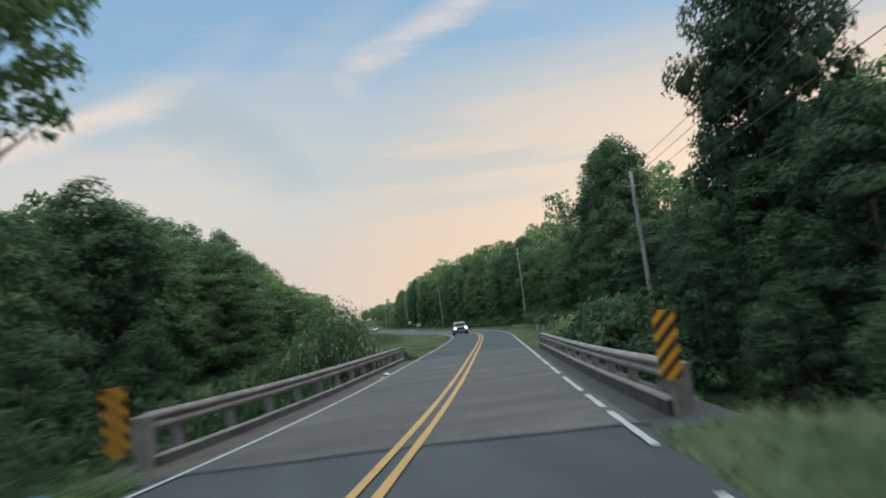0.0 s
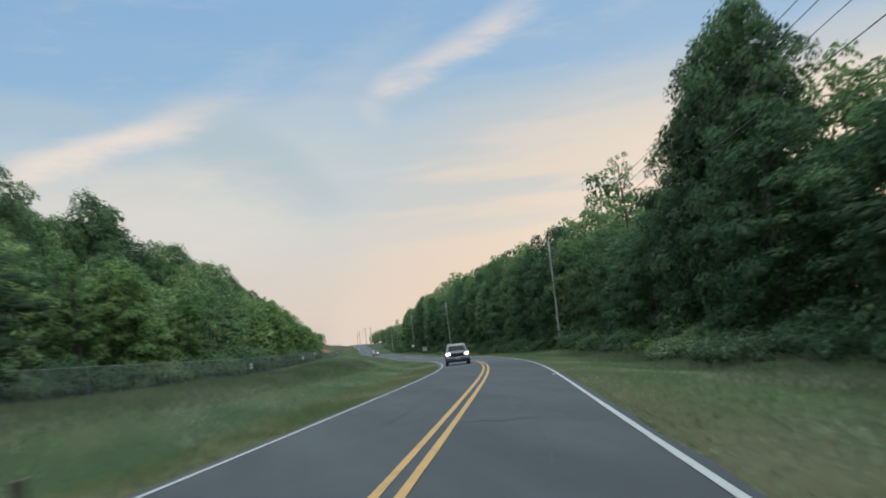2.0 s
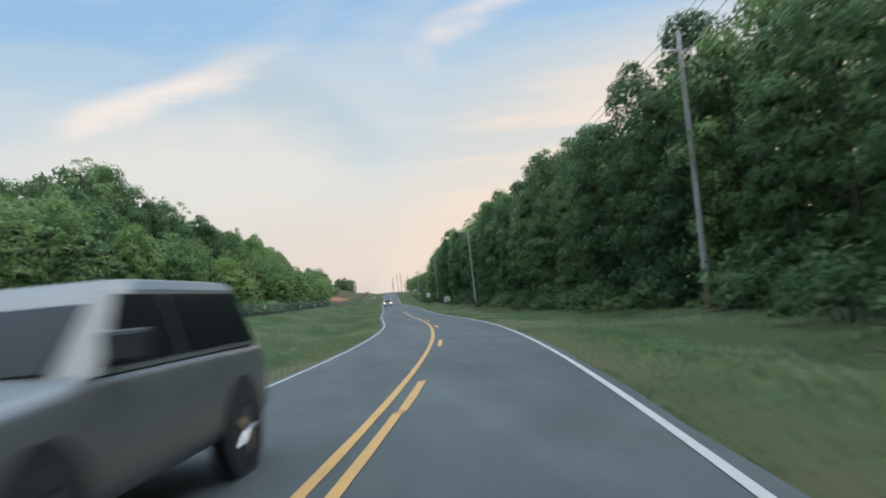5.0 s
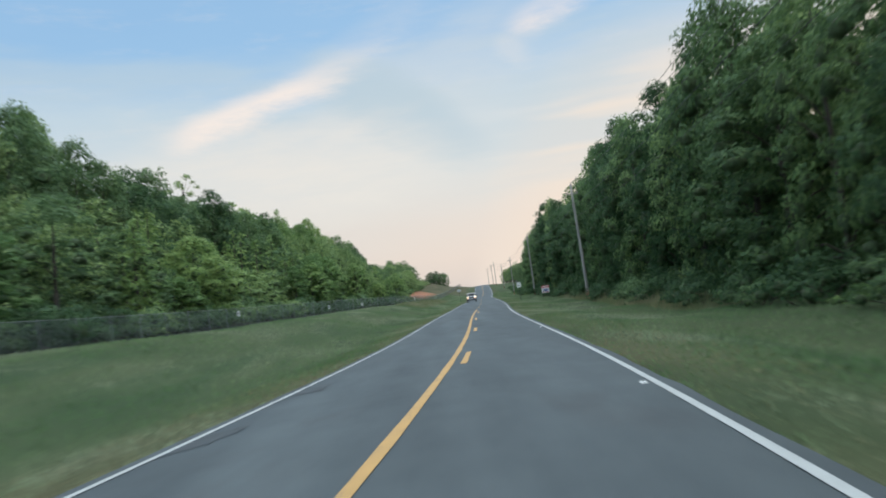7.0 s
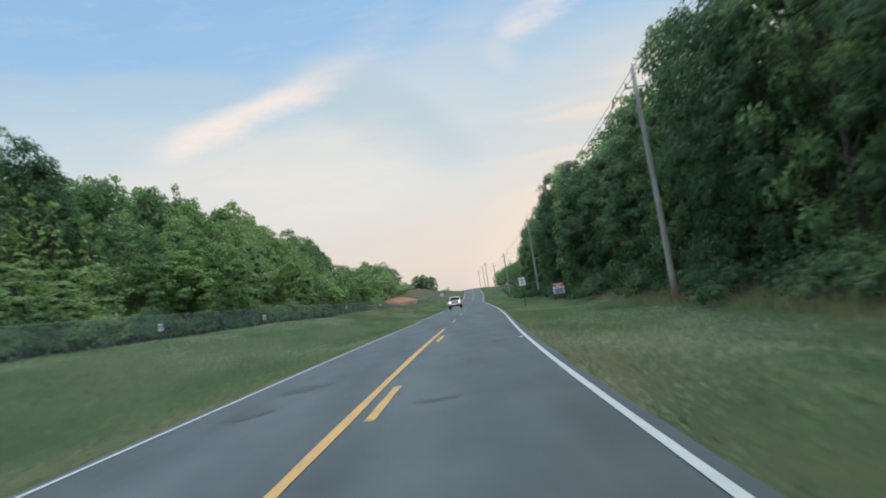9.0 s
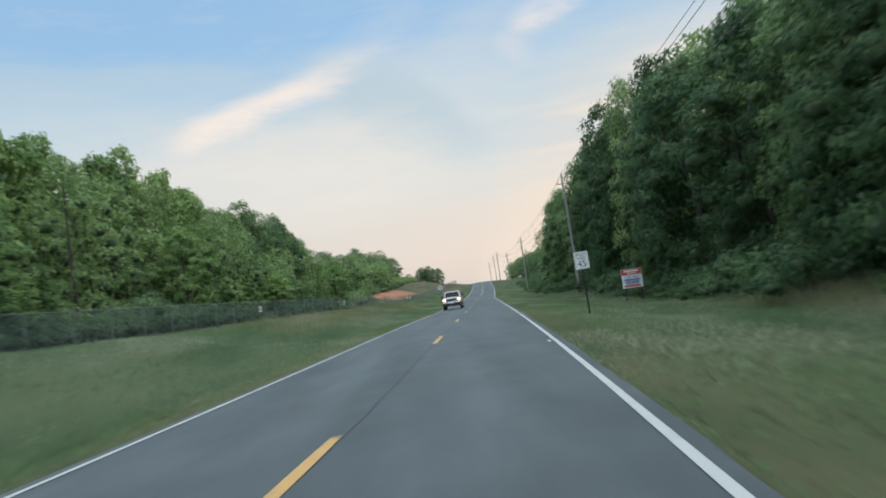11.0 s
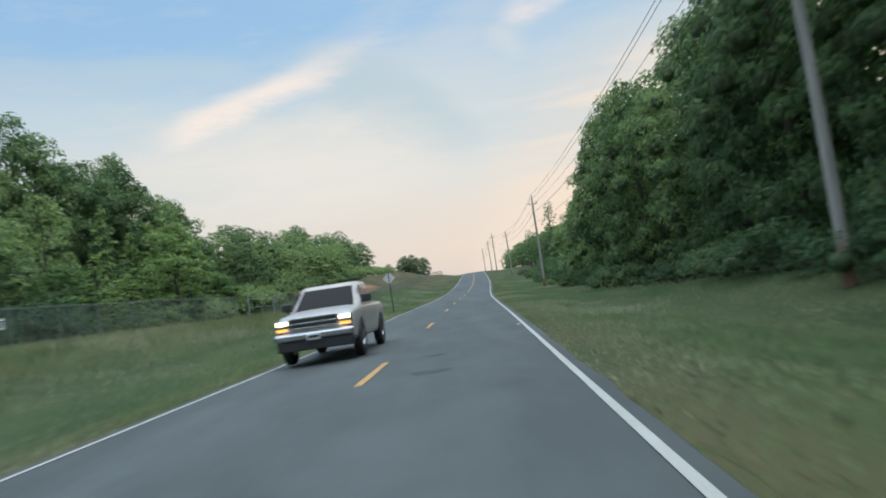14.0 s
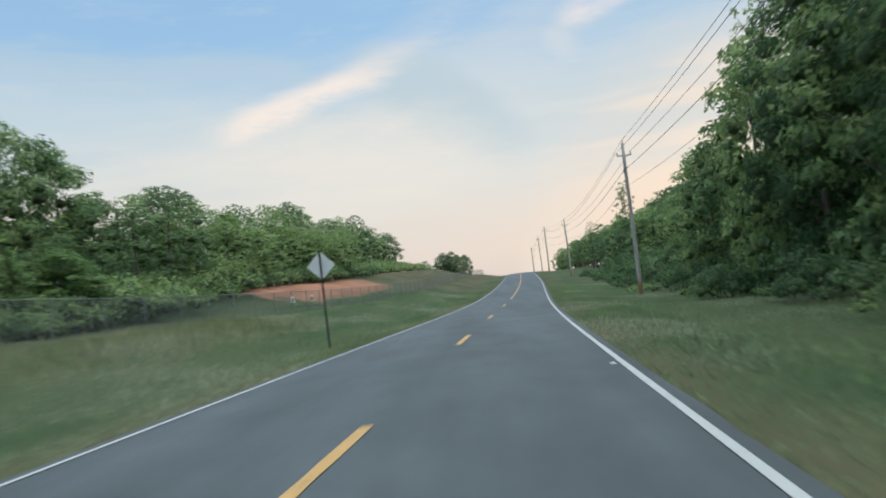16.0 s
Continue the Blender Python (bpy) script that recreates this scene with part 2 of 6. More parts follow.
def ground_build(gr):
    co = obj(gr)
    # long bands of lush and dry growth along the road, then patches, then blades
    band = gr.noise(gr.stretch(co, 0.55, 0.05, 1, -0.2), 1.0, 3, 0.5)
    mid = gr.noise(gr.stretch(co, 1.0, 0.3, 1), 0.35, 2, 0.5)
    blade = gr.noise(gr.stretch(co, 3, 1.4, 1), 4.0, 5, 0.7)
    k = gr.math("ADD", gr.math("MULTIPLY", mid, 0.75), gr.math("MULTIPLY", blade, 0.25))
    lush = gr.ramp(k, [(0.32, (0.032, 0.054, 0.026, 1)), (0.5, (0.038, 0.061, 0.029, 1)), (0.66, (0.043, 0.069, 0.034, 1))])
    olive = gr.ramp(k, [(0.32, (0.045, 0.063, 0.030, 1)), (0.5, (0.055, 0.073, 0.036, 1)), (0.66, (0.065, 0.083, 0.044, 1))])
    dry = gr.ramp(k, [(0.3, (0.059, 0.054, 0.030, 1)), (0.65, (0.101, 0.086, 0.052, 1))])
    col = gr.mix(gr.smooth(gr.math("ADD", gr.math("MULTIPLY", band, 0.65), gr.math("MULTIPLY", mid, 0.35)), 0.36, 0.58), lush, olive)
    # pale seed heads in drifts, and a few rank dark clumps
    drift = gr.noise(gr.stretch(co, 0.45, 0.16, 1, -0.2), 0.5, 4, 0.6)
    col = gr.mix(gr.smooth(drift, 0.54, 0.74, 0, 0.5), col, (0.094, 0.104, 0.067, 1))
    clump = gr.noise(gr.stretch(co, 1, 0.5, 1), 0.42, 3, 0.55)
    col = gr.mix(gr.smooth(clump, 0.60, 0.78, 0, 0.45), col, (0.027, 0.047, 0.020, 1))
    att = gr.node("ShaderNodeAttribute")
    att.attribute_name = "soil"
    clay = gr.ramp(k, [(0.3, (0.21, 0.098, 0.062, 1)), (0.7, (0.35, 0.172, 0.112, 1))])
    bare = gr.math("ADD", att.outputs["Fac"], gr.math("MULTIPLY", gr.math("SUBTRACT", gr.noise(co, 0.5, 5, 0.65), 0.5), 1.3))
    col = gr.mix(gr.smooth(bare, 0.38, 0.62), col, clay)
    edge = gr.node("ShaderNodeAttribute")
    edge.attribute_name = "verge"
    col = gr.mix(gr.math("MULTIPLY", edge.outputs["Fac"], gr.smooth(mid, 0.3, 0.6, 0.3, 0.95)), col, dry)
    p = surface(gr, col, 0.95, 0, blade, 0.05, 0.02)
    p.inputs["Specular IOR Level"].default_value = 0.08


GROUND = material("grass_ground", ground_build)


def blade_build(stops, pale, lush):
    """Grass blades: their tint follows the same bands and drifts as the ground they grow from."""
    def build(gr):
        co = obj(gr)
        col = gr.ramp(gr.node("ShaderNodeNewGeometry").outputs["Random Per Island"], stops)
        band = gr.noise(gr.stretch(co, 0.55, 0.05, 1, -0.2), 1.0, 3, 0.5)
        mid = gr.noise(gr.stretch(co, 1.0, 0.3, 1), 0.35, 2, 0.5)
        k = gr.math("ADD", gr.math("MULTIPLY", band, 0.55), gr.math("MULTIPLY", mid, 0.45))
        col = gr.mix(gr.smooth(k, 0.52, 0.38, 0, 0.8), col, lush)
        drift = gr.noise(gr.stretch(co, 0.45, 0.16, 1, -0.2), 0.5, 4, 0.6)
        col = gr.mix(gr.smooth(drift, 0.45, 0.64, 0, 0.85), col, pale)
        d = gr.node("ShaderNodeBsdfDiffuse", Color=col)
        t = gr.node("ShaderNodeBsdfTranslucent", Color=col)
        mx = gr.node("ShaderNodeMixShader", Fac=0.12)
        gr.put(mx.inputs[1], d.outputs[0])
        gr.put(mx.inputs[2], t.outputs[0])
        gr.node("ShaderNodeOutputMaterial", Surface=mx.outputs[0])
    return build


GRASS = material("grass_blades", blade_build([(0, (0.083, 0.139, 0.066, 1)), (0.5, (0.101, 0.158, 0.076, 1)), (0.9, (0.122, 0.177, 0.089, 1)), (1, (0.155, 0.195, 0.107, 1))], (0.198, 0.233, 0.152, 1), (0.068, 0.131, 0.056, 1)))
GRASS_DRY = material("grass_blades_dry", blade_build([(0, (0.092, 0.118, 0.055, 1)), (0.5, (0.122, 0.136, 0.069, 1)), (1, (0.178, 0.170, 0.098, 1))], (0.19, 0.19, 0.122, 1), (0.088, 0.122, 0.056, 1)))
GRASS_RANK = material("grass_blades_rank", blade_build([(0, (0.052, 0.082, 0.042, 1)), (0.6, (0.070, 0.100, 0.054, 1)), (1, (0.115, 0.118, 0.076, 1))], (0.105, 0.118, 0.082, 1), (0.045, 0.082, 0.038, 1)))


def paint_build(colour, worn):
    def build(gr):
        co = obj(gr)
        n = gr.noise(co, 5, 6, 0.7)
        f = gr.noise(co, 40, 4, 0.7)
        k = gr.math("ADD", gr.math("MULTIPLY", n, 0.6), gr.math("MULTIPLY", f, 0.4))
        col = gr.mix(gr.smooth(k, worn, worn + 0.12), tuple(c * 1.05 for c in colour[:3]) + (1,), (0.085, 0.088, 0.09, 1))
        col = gr.mix(gr.smooth(n, 0.35, 0.7, 0, 0.3), col, tuple(c * 0.6 for c in colour[:3]) + (1,))
        surface(gr, col, 0.7, 0, f, 0.2, 0.004)
    return build


WHITE_LINE = material("white_line", paint_build((0.34, 0.355, 0.35), 0.56))
YELLOW_LINE = material("yellow_line", paint_build((0.42, 0.245, 0.078), 0.54))
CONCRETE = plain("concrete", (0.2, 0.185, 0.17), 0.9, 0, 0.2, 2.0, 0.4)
# gutter dirt, lowered further for the shadow beside the kerb
EDGE_DIRT_SHADE = plain("asphalt_dirt_shade", (0.030, 0.034, 0.035), 0.9, 0, 0.25, 1.2, 0.4)
# stains and the shade under the rail share this one dark colour
CONCRETE_DIRT_SHADE = plain("concrete_dirt_shade", (0.064, 0.055, 0.048), 0.92, 0, 0.25, 1.6, 0.5)
STEEL = plain("galvanised_steel", (0.25, 0.23, 0.205), 0.6, 0.25, 0.32, 2.5, 0.3)


def rust_build(gr):
    co = obj(gr)
    n = gr.noise(gr.stretch(co, 1, 1, 3), 1.6, 6, 0.65)
    f = gr.noise(co, 14, 4, 0.6)
    col = gr.ramp(gr.math("ADD", gr.math("MULTIPLY", n, 0.7), gr.math("MULTIPLY", f, 0.3)), [(0.36, (0.13, 0.085, 0.060, 1)), (0.47, (0.19, 0.155, 0.128, 1)), (0.6, (0.26, 0.24, 0.215, 1))])
    surface(gr, col, 0.65, 0.2, f, 0.3, 0.004)


STEEL_RUST = material("rusty_galvanised_steel", rust_build)


def pole_build(gr):
    co = obj(gr)
    n = gr.noise(gr.stretch(co, 9, 9, 0.35), 2, 6)
    sepz = gr.node("ShaderNodeSeparateXYZ", Vector=co)
    grey = gr.ramp(n, [(0.3, (0.19, 0.18, 0.17, 1)), (0.7, (0.38, 0.365, 0.345, 1))])
    foot = gr.ramp(n, [(0.3, (0.13, 0.07, 0.045, 1)), (0.7, (0.27, 0.15, 0.095, 1))])
    surface(gr, gr.mix(gr.smooth(sepz.outputs[2], 1.5, 0.6), grey, foot), 0.9, 0, n, 0.5, 0.01)


POLE_WOOD = material("weathered_pole_wood", pole_build)
WIRE = plain("wire_dark", (0.05, 0.05, 0.055), 0.6, 0.2)
CERAMIC = plain("insulator_grey", (0.22, 0.2, 0.2), 0.35)
RUBBER = plain("tyre_rubber", (0.02, 0.02, 0.021), 0.85)
SIGN_WHITE = plain("sign_white", (0.78, 0.79, 0.78), 0.45, 0, 0.05, 3)
SIGN_BLACK = plain("sign_black", (0.02, 0.02, 0.022), 0.5)
SIGN_YELLOW = plain("sign_amber", (0.80, 0.36, 0.03), 0.45, 0, 0.08, 5)
SIGN_RED = plain("sign_red", (0.62, 0.06, 0.07), 0.5)
SIGN_BLUE = plain("sign_blue", (0.07, 0.11, 0.33), 0.5)
SEAM = plain("seam_filler", (0.034, 0.042, 0.047), 0.8, 0, 0.2, 3)
ALU = plain("bare_aluminium", (0.62, 0.64, 0.65), 0.5, 0.3, 0.06, 3)
POST_DARK = plain("dark_steel_post", (0.045, 0.05, 0.045), 0.6, 0.4)
TAR = plain("tar_patch", (0.028, 0.031, 0.035), 0.7, 0, 0.2, 3)


# ---- mesh helpers ----
def mesh_of(name, verts, faces, mat, smooth=False):
    me = bpy.data.meshes.new(name)
    me.from_pydata([tuple(v) for v in verts], [], [tuple(f) for f in faces])
    if mat is not None:
        me.materials.append(mat)
    if smooth:
        me.polygons.foreach_set("use_smooth", [True] * len(me.polygons))
    me.update()
    return me


def piece(name, me, parent=None, label=""):
    ob = new(name, me)
    if parent is not None:
        ob.parent = parent
    return tagged(ob, label)


def part(name, bm, mat, parent, label=""):
    """One bmesh as one mesh object under a thing or a part."""
    me = bpy.data.meshes.new(name)
    bm.normal_update()
    bm.to_mesh(me)
    bm.free()
    if mat is not None:
        me.materials.append(mat)
    ob = new(name, me)
    ob.parent = parent
    return tagged(ob, label)


def box(bm, x0, x1, y0, y1, z0, z1, bevel=0.0, m=None):
    r = bmesh.ops.create_cube(bm, size=1.0)
    vs = r["verts"]
    for v in vs:
        v.co = Vector(((x0 + x1) / 2 + v.co.x * (x1 - x0), (y0 + y1) / 2 + v.co.y * (y1 - y0), (z0 + z1) / 2 + v.co.z * (z1 - z0)))
    if bevel:
        es = list({e for v in vs for e in v.link_edges})
        out = bmesh.ops.bevel(bm, geom=es, offset=bevel, segments=2, affect="EDGES", profile=0.5)
        vs = list({v for f in out["faces"] for v in f.verts} | {v for v in vs if v.is_valid})
    if m is not None:
        bmesh.ops.transform(bm, matrix=m, verts=[v for v in vs if v.is_valid])
    return vs


def rod(bm, a, b, r0, r1=None, sides=8):
    a, b = Vector(a), Vector(b)
    d = b - a
    m = Matrix.Translation((a + b) / 2) @ d.to_track_quat("Z", "Y").to_matrix().to_4x4()
    return bmesh.ops.create_cone(bm, cap_ends=True, segments=sides, radius1=r0, radius2=r0 if r1 is None else r1, depth=d.length, matrix=m)["verts"]


def empty(name, m=None, label="", category="", group="", kind=""):
    ob = new(name)
    if m is not None:
        ob.matrix_world = m
    return tagged(ob, label, category, group, kind)


def tube(points, radii, sides=6):
    """Vertices and faces of a tapered tube along points."""
    pts = [Vector(p) for p in points]
    vs, fs = [], []
    for i, p in enumerate(pts):
        d = (pts[min(i + 1, len(pts) - 1)] - pts[max(i - 1, 0)]).normalized()
        q = d.to_track_quat("Z", "Y")
        for k in range(sides):
            a = 2 * math.pi * k / sides
            vs.append(p + q @ Vector((math.cos(a) * radii[i], math.sin(a) * radii[i], 0)))
    for i in range(len(pts) - 1):
        for k in range(sides):
            a, b = i * sides + k, i * sides + (k + 1) % sides
            fs.append((a, b, b + sides, a + sides))
    return vs, fs


# ---- plan of the road: centre line, height and lane widths along y ----
GRID = np.arange(-200.0, 1600.0, 1.0)


def eased(ctrl, sigma):
    c = np.array(ctrl)
    v = np.interp(GRID, c[:, 0], c[:, 1])
    lo = c[0, 1] + (c[1, 1] - c[0, 1]) / (c[1, 0] - c[0, 0]) * (GRID - c[0, 0])
    hi = c[-1, 1] + (c[-1, 1] - c[-2, 1]) / (c[-1, 0] - c[-2, 0]) * (GRID - c[-1, 0])
    v = np.where(GRID < c[0, 0], lo, np.where(GRID > c[-1, 0], hi, v))
    k = np.exp(-0.5 * (np.arange(-60, 61) / sigma) ** 2)
    return np.convolve(np.pad(v, 60, mode="reflect", reflect_type="odd"), k / k.sum(), mode="valid")


CX = eased([(-60, -20.55), (-8, -4.27), (8, 1.16), (24, 6.34), (40, 11.46), (56, 16.55), (72, 21.64), (88, 26.07), (104, 29.69), (120, 32.50), (136, 34.60), (152, 36.03), (168, 37.10), (184, 38.02), (200, 39.27), (216, 40.70), (232, 41.89), (248, 43.01), (264, 44.09), (280, 45.22), (296, 46.33), (312, 47.38), (328, 48.44), (344, 49.63), (360, 50.95), (376, 52.34), (392, 53.68), (408, 54.99), (424, 56.17), (470, 59.17), (515, 62.30), (700, 75.50)], 7)
CZ = eased([(-60, 1.64), (-20, 0.56), (0, -0.34), (16, -1.00), (32, -1.13), (48, -1.38), (64, -1.45), (80, -1.60), (96, -1.73), (112, -1.88), (128, -1.96), (144, -2.03), (160, -2.16), (176, -2.16), (192, -2.06), (208, -1.92), (224, -1.83), (240, -1.73), (256, -1.66), (272, -1.64), (288, -1.61), (304, -1.48), (320, -1.35), (336, -1.26), (352, -1.08), (368, -0.84), (384, -0.34), (400, 0.28), (416, 1.05), (440, 2.10), (480, 3.75), (515, 4.95), (560, 5.70), (620, 5.30), (700, 4.00), (1200, -0.00)], 9)
WL = eased([(-8, 3.09), (16, 3.10), (32, 3.20), (48, 3.23), (64, 3.25), (80, 3.14), (96, 3.00), (112, 2.91), (128, 2.85), (144, 2.89), (160, 3.05), (176, 3.10), (200, 3.10), (224, 3.11), (248, 3.23), (272, 3.18), (296, 3.17), (312, 3.28), (328, 3.28), (400, 3.23)], 8)
WR = eased([(-8, 2.84), (16, 2.87), (32, 2.90), (48, 2.93), (64, 2.91), (80, 2.99), (96, 3.06), (112, 3.14), (128, 3.15), (144, 3.09), (160, 3.05), (176, 3.08), (200, 3.07), (224, 3.12), (248, 3.15), (272, 3.21), (296, 3.21), (312, 3.12), (328, 3.06), (400, 3.05)], 8)


def on(table, y):
    return np.interp(y, GRID, table)


def place(y, lat):
    """World x, y at lateral distance lat (positive to the right) from the road's centre."""
    sl = (on(CX, y + 1.0) - on(CX, y - 1.0)) / 2.0
    n = np.sqrt(1 + sl * sl)
    near = np.clip(lat, -45, 45)
    return on(CX, y) + lat / n, y - near * sl / n


def heading(y):
    """Turn about z, in degrees, of the road's direction."""
    return -math.degrees(math.atan((on(CX, y + 1.0) - on(CX, y - 1.0)) / 2.0))


def step(x, lo, hi):
    k = np.clip((np.asarray(x, float) - lo) / (hi - lo), 0, 1)
    return k * k * (3 - 2 * k)


BRIDGE_A, BRIDGE_B = 9.95, 39.3


def ground_height(y, lat):
    """Height of the ground beside the road."""
    y, lat = np.asarray(y, float), np.asarray(lat, float)
    z = on(CZ, y)
    left, right = -lat, lat
    rise = 0.8 + 0.65 * step(y, 85, 150) - 0.3 * step(y, 300, 340)
    lz = -0.10 - 0.16 * step(left, 3.4, 5.5) + (rise + 0.2) * step(left, 5.5, 14.5) + 0.3 * step(left, 16, 30)
    hill = 2.4 * step(y, 345, 380) * step(left, 14, 26) * (1 - step(y, 520, 600))
    rise_r = 0.3 * np.exp(-((y - 130) / 26) ** 2) + 0.8 * np.exp(-((y - 292) / 16) ** 2)
    rzv = -0.10 - 0.42 * step(right, 3.6, 9.5) + 0.5 * step(right, 11, 26) + rise_r * step(right, 7.5, 14)
    out = z + np.where(lat < 0, lz + hill, rzv)
    gully = step(y, BRIDGE_A - 0.5, BRIDGE_A + 8) * (1 - step(y, BRIDGE_B - 15, BRIDGE_B - 4))
    side = np.where(lat < 0, 1 - 0.75 * step(left, 22, 40), 1 - 0.6 * step(right, 16, 34))
    bank = 0.75 * step(y, -40, -6) * (1 - step(y, BRIDGE_B, BRIDGE_B + 16)) * step(np.abs(lat), 4.6, 9)
    return out - 4.4 * gully * side - bank


# ---- ground and road ----
def sheet(ys, lats, height, mat, name, zoff=0.0):
    vs, fs = [], []
    for y in ys:
        ls = np.array(lats(y) if callable(lats) else lats, float)
        px, py = place(y, ls)
        pz = height(y, ls) + zoff
        vs += list(zip(px, np.broadcast_to(py, px.shape), pz))
    n = len(ls)
    for i in range(len(ys) - 1):
        for k in range(n - 1):
            a = i * n + k
            fs.append((a, a + 1, a + 1 + n, a + n))
    return mesh_of(name, vs, fs, mat, True), n


near_lat = [3.2, 3.6, 4.2, 5, 6, 7, 8, 9.5, 11, 12.5, 14, 16, 18, 20.5, 23, 26, 30, 35, 42, 52, 70, 110, 200, 500, 1500]
ground_lats = [-v for v in reversed(near_lat)] + [0.0] + near_lat
ground_ys = [-200, -150, -110, -80, -60, -45, -35] + list(np.arange(-28, 460, 2.0)) + list(np.arange(460, 640, 6.0)) + [650, 680, 720, 780, 860, 980, 1150, 1400, 1590]


def bumpy(y, ls):
    z = ground_height(y, ls)
    px, py = place(y, ls)
    rough = np.array([noise.noise((a * 0.12, b * 0.12, 0.0)) * 0.2 for a, b in zip(px, np.broadcast_to(py, px.shape))])
    z = z + rough * step(np.abs(ls), 4.2, 7.0)
    return np.where(np.abs(ls) < 3.3, z - 0.12, z)


ground_mesh, gn = sheet(ground_ys, ground_lats, bumpy, GROUND, "ground")
soil, verge = [], []
for y in ground_ys:
    for l in ground_lats:
        clay = float(step(y, 364, 376) * (1 - step(y, 404, 418)) * step(-l, 16.5, 19) * (1 - step(-l, 24, 28)))
        clay = max(clay, 0.35 * float(step(y, BRIDGE_A, BRIDGE_A + 6) * (1 - step(y, BRIDGE_B - 6, BRIDGE_B)) * (1 - step(abs(l), 4, 9))))
        soil.append(clay)
        far = float(step(y, 390, 430) * (1 - step(y, 540, 600)) * step(-l, 4, 9) * (1 - step(-l, 40, 60)))
        verge.append(max(float(1 - step(abs(l), 3.6, 5.0 if l > 0 else 4.8)) * (0.65 if l > 0 else 0.85), far))
for key, values in (("soil", soil), ("verge", verge)):
    ground_mesh.attributes.new(key, "FLOAT", "POINT").data.foreach_set("value", values)
ground = tagged(new("ground", ground_mesh), "mown grass verges and rough ground with dry patches", "ground", kind="structure")

def shoulder(y):
    """Asphalt beyond the right edge line."""
    return 0.17 + 0.03 * float(step(y, 44, 60))


def road_strip(y):
    a, b = -float(on(WL, y)) - 0.22, float(on(WR, y)) + shoulder(y)
    a -= 0.05 * noise.noise((y * 0.45, 2.0, 0))
    b += 0.05 * noise.noise((y * 0.4, 5.0, 0)) + 0.05 * noise.noise((y * 1.3, 8.0, 0))
    return [a - 0.15, a, a / 2, 0.0, b / 2, b, b + 0.15]


def road_height(y, ls):
    z = on(CZ, y) + 0.015 - 0.012 * np.abs(ls)
    z = np.array(z, float)
    z[0] -= 0.13
    z[-1] -= 0.13
    return z


road = empty("road", label="two-lane grey asphalt road with worn painted lines", category="road", kind="structure")


def ribbon(name, y0, y1, mat, dy=2.0):
    ys = list(np.arange(y0, y1, dy)) + [y1]
    me, n = sheet(ys, road_strip, road_height, mat, name)
    return piece(name, me, road)


def deck_sheet():
    ts = np.linspace(0, 1, 18)
    vs, fs = [], []
    lats = [-3.3, -1.8, 0, 1.6, 3.05]
    for t in ts:
        for l in lats:
            y = BRIDGE_A + (BRIDGE_B - BRIDGE_A) * t
            px, py = place(y, l)
            vs.append((float(px), float(py), float(on(CZ, y)) + 0.028 - 0.012 * abs(l)))
    n = len(lats)
    for i in range(len(ts) - 1):
        for k in range(n - 1):
            a = i * n + k
            fs.append((a, a + 1, a + 1 + n, a + n))
    top = len(vs)
    vs += [(x, y, z - 0.45) for x, y, z in vs]
    fs += [(d + top, c + top, b + top, a + top) for a, b, c, d in list(fs)]
    for i in range(len(ts) - 1):
        for k in (0, n - 1):
            a = i * n + k
            fs.append((a, a + n, a + n + top, a + top))
    return mesh_of("bridge_deck", vs, fs, DECK)


ribbon("asphalt_surface", -200, BRIDGE_A + 4, ASPHALT_DIM)
ribbon("asphalt_surface", BRIDGE_B - 4, 92, ASPHALT_DIM, 1.0)
ribbon("asphalt_surface", 92, 400, ASPHALT, 1.0)
ribbon("asphalt_surface", 400, 900, ASPHALT, 3.0)
piece("bridge_deck", deck_sheet(), road, "paler worn asphalt bridge deck with faint cross joints")


def deck_lift(y):
    """The deck's wearing course lies a little above the asphalt."""
    return 0.013 if BRIDGE_A - 4 < y < BRIDGE_B + 4 else 0.0


def strip(name, y0, y1, lat, width, mat, lift, dy=1.5, wob=0.0, seed=0.0):
    """A thin painted band on the road at lateral lat(y)."""
    ys = list(np.arange(y0, y1, dy)) + [y1]
    vs, fs = [], []
    for i, y in enumerate(ys):
        c = lat(y)
        w = width * (1 + wob * noise.noise((y * 1.7, seed, 0.5))) / 2
        for l in (c - w, c + w):
            px, py = place(y, l)
            vs.append((float(px), float(py), float(on(CZ, y)) + 0.015 - 0.012 * abs(l) + lift + deck_lift(y)))
    for i in range(len(ys) - 1):
        fs.append((2 * i, 2 * i + 1, 2 * i + 3, 2 * i + 2))
    return piece(name, mesh_of(name, vs, fs, mat), road)


def left_edge(y):
    return -float(on(WL, y))


def right_edge(y):
    return float(on(WR, y))


LIFT = 0.009
strip("edge_line", -60, 880, left_edge, 0.094, WHITE_LINE, LIFT, wob=0.15)
strip("edge_line", BRIDGE_B - 6, 880, right_edge, 0.098, WHITE_LINE, LIFT, wob=0.1, seed=3)
strip("edge_line", -60, BRIDGE_A - 4, right_edge, 0.098, WHITE_LINE, LIFT, wob=0.2, seed=5)
for a, b in ((8.2, 11.4), (12.0, 14.2), (15.0, 19.0), (20.2, 23.4), (24.1, 27.8), (28.3, 35.3)):
    strip("edge_line", a, b, right_edge, 0.098, WHITE_LINE, LIFT, 0.5, 0.35, a)
strip("solid_line", -60, 118, lambda y: -0.13 + 0.13 * float(step(y, 66, 104)), 0.115, YELLOW_LINE, LIFT, wob=0.15, seed=7)
strip("solid_line", -60, 103, lambda y: 0.14 + 0.13 * float(step(y, 66, 104)), 0.115, YELLOW_LINE, LIFT, wob=0.15, seed=9)
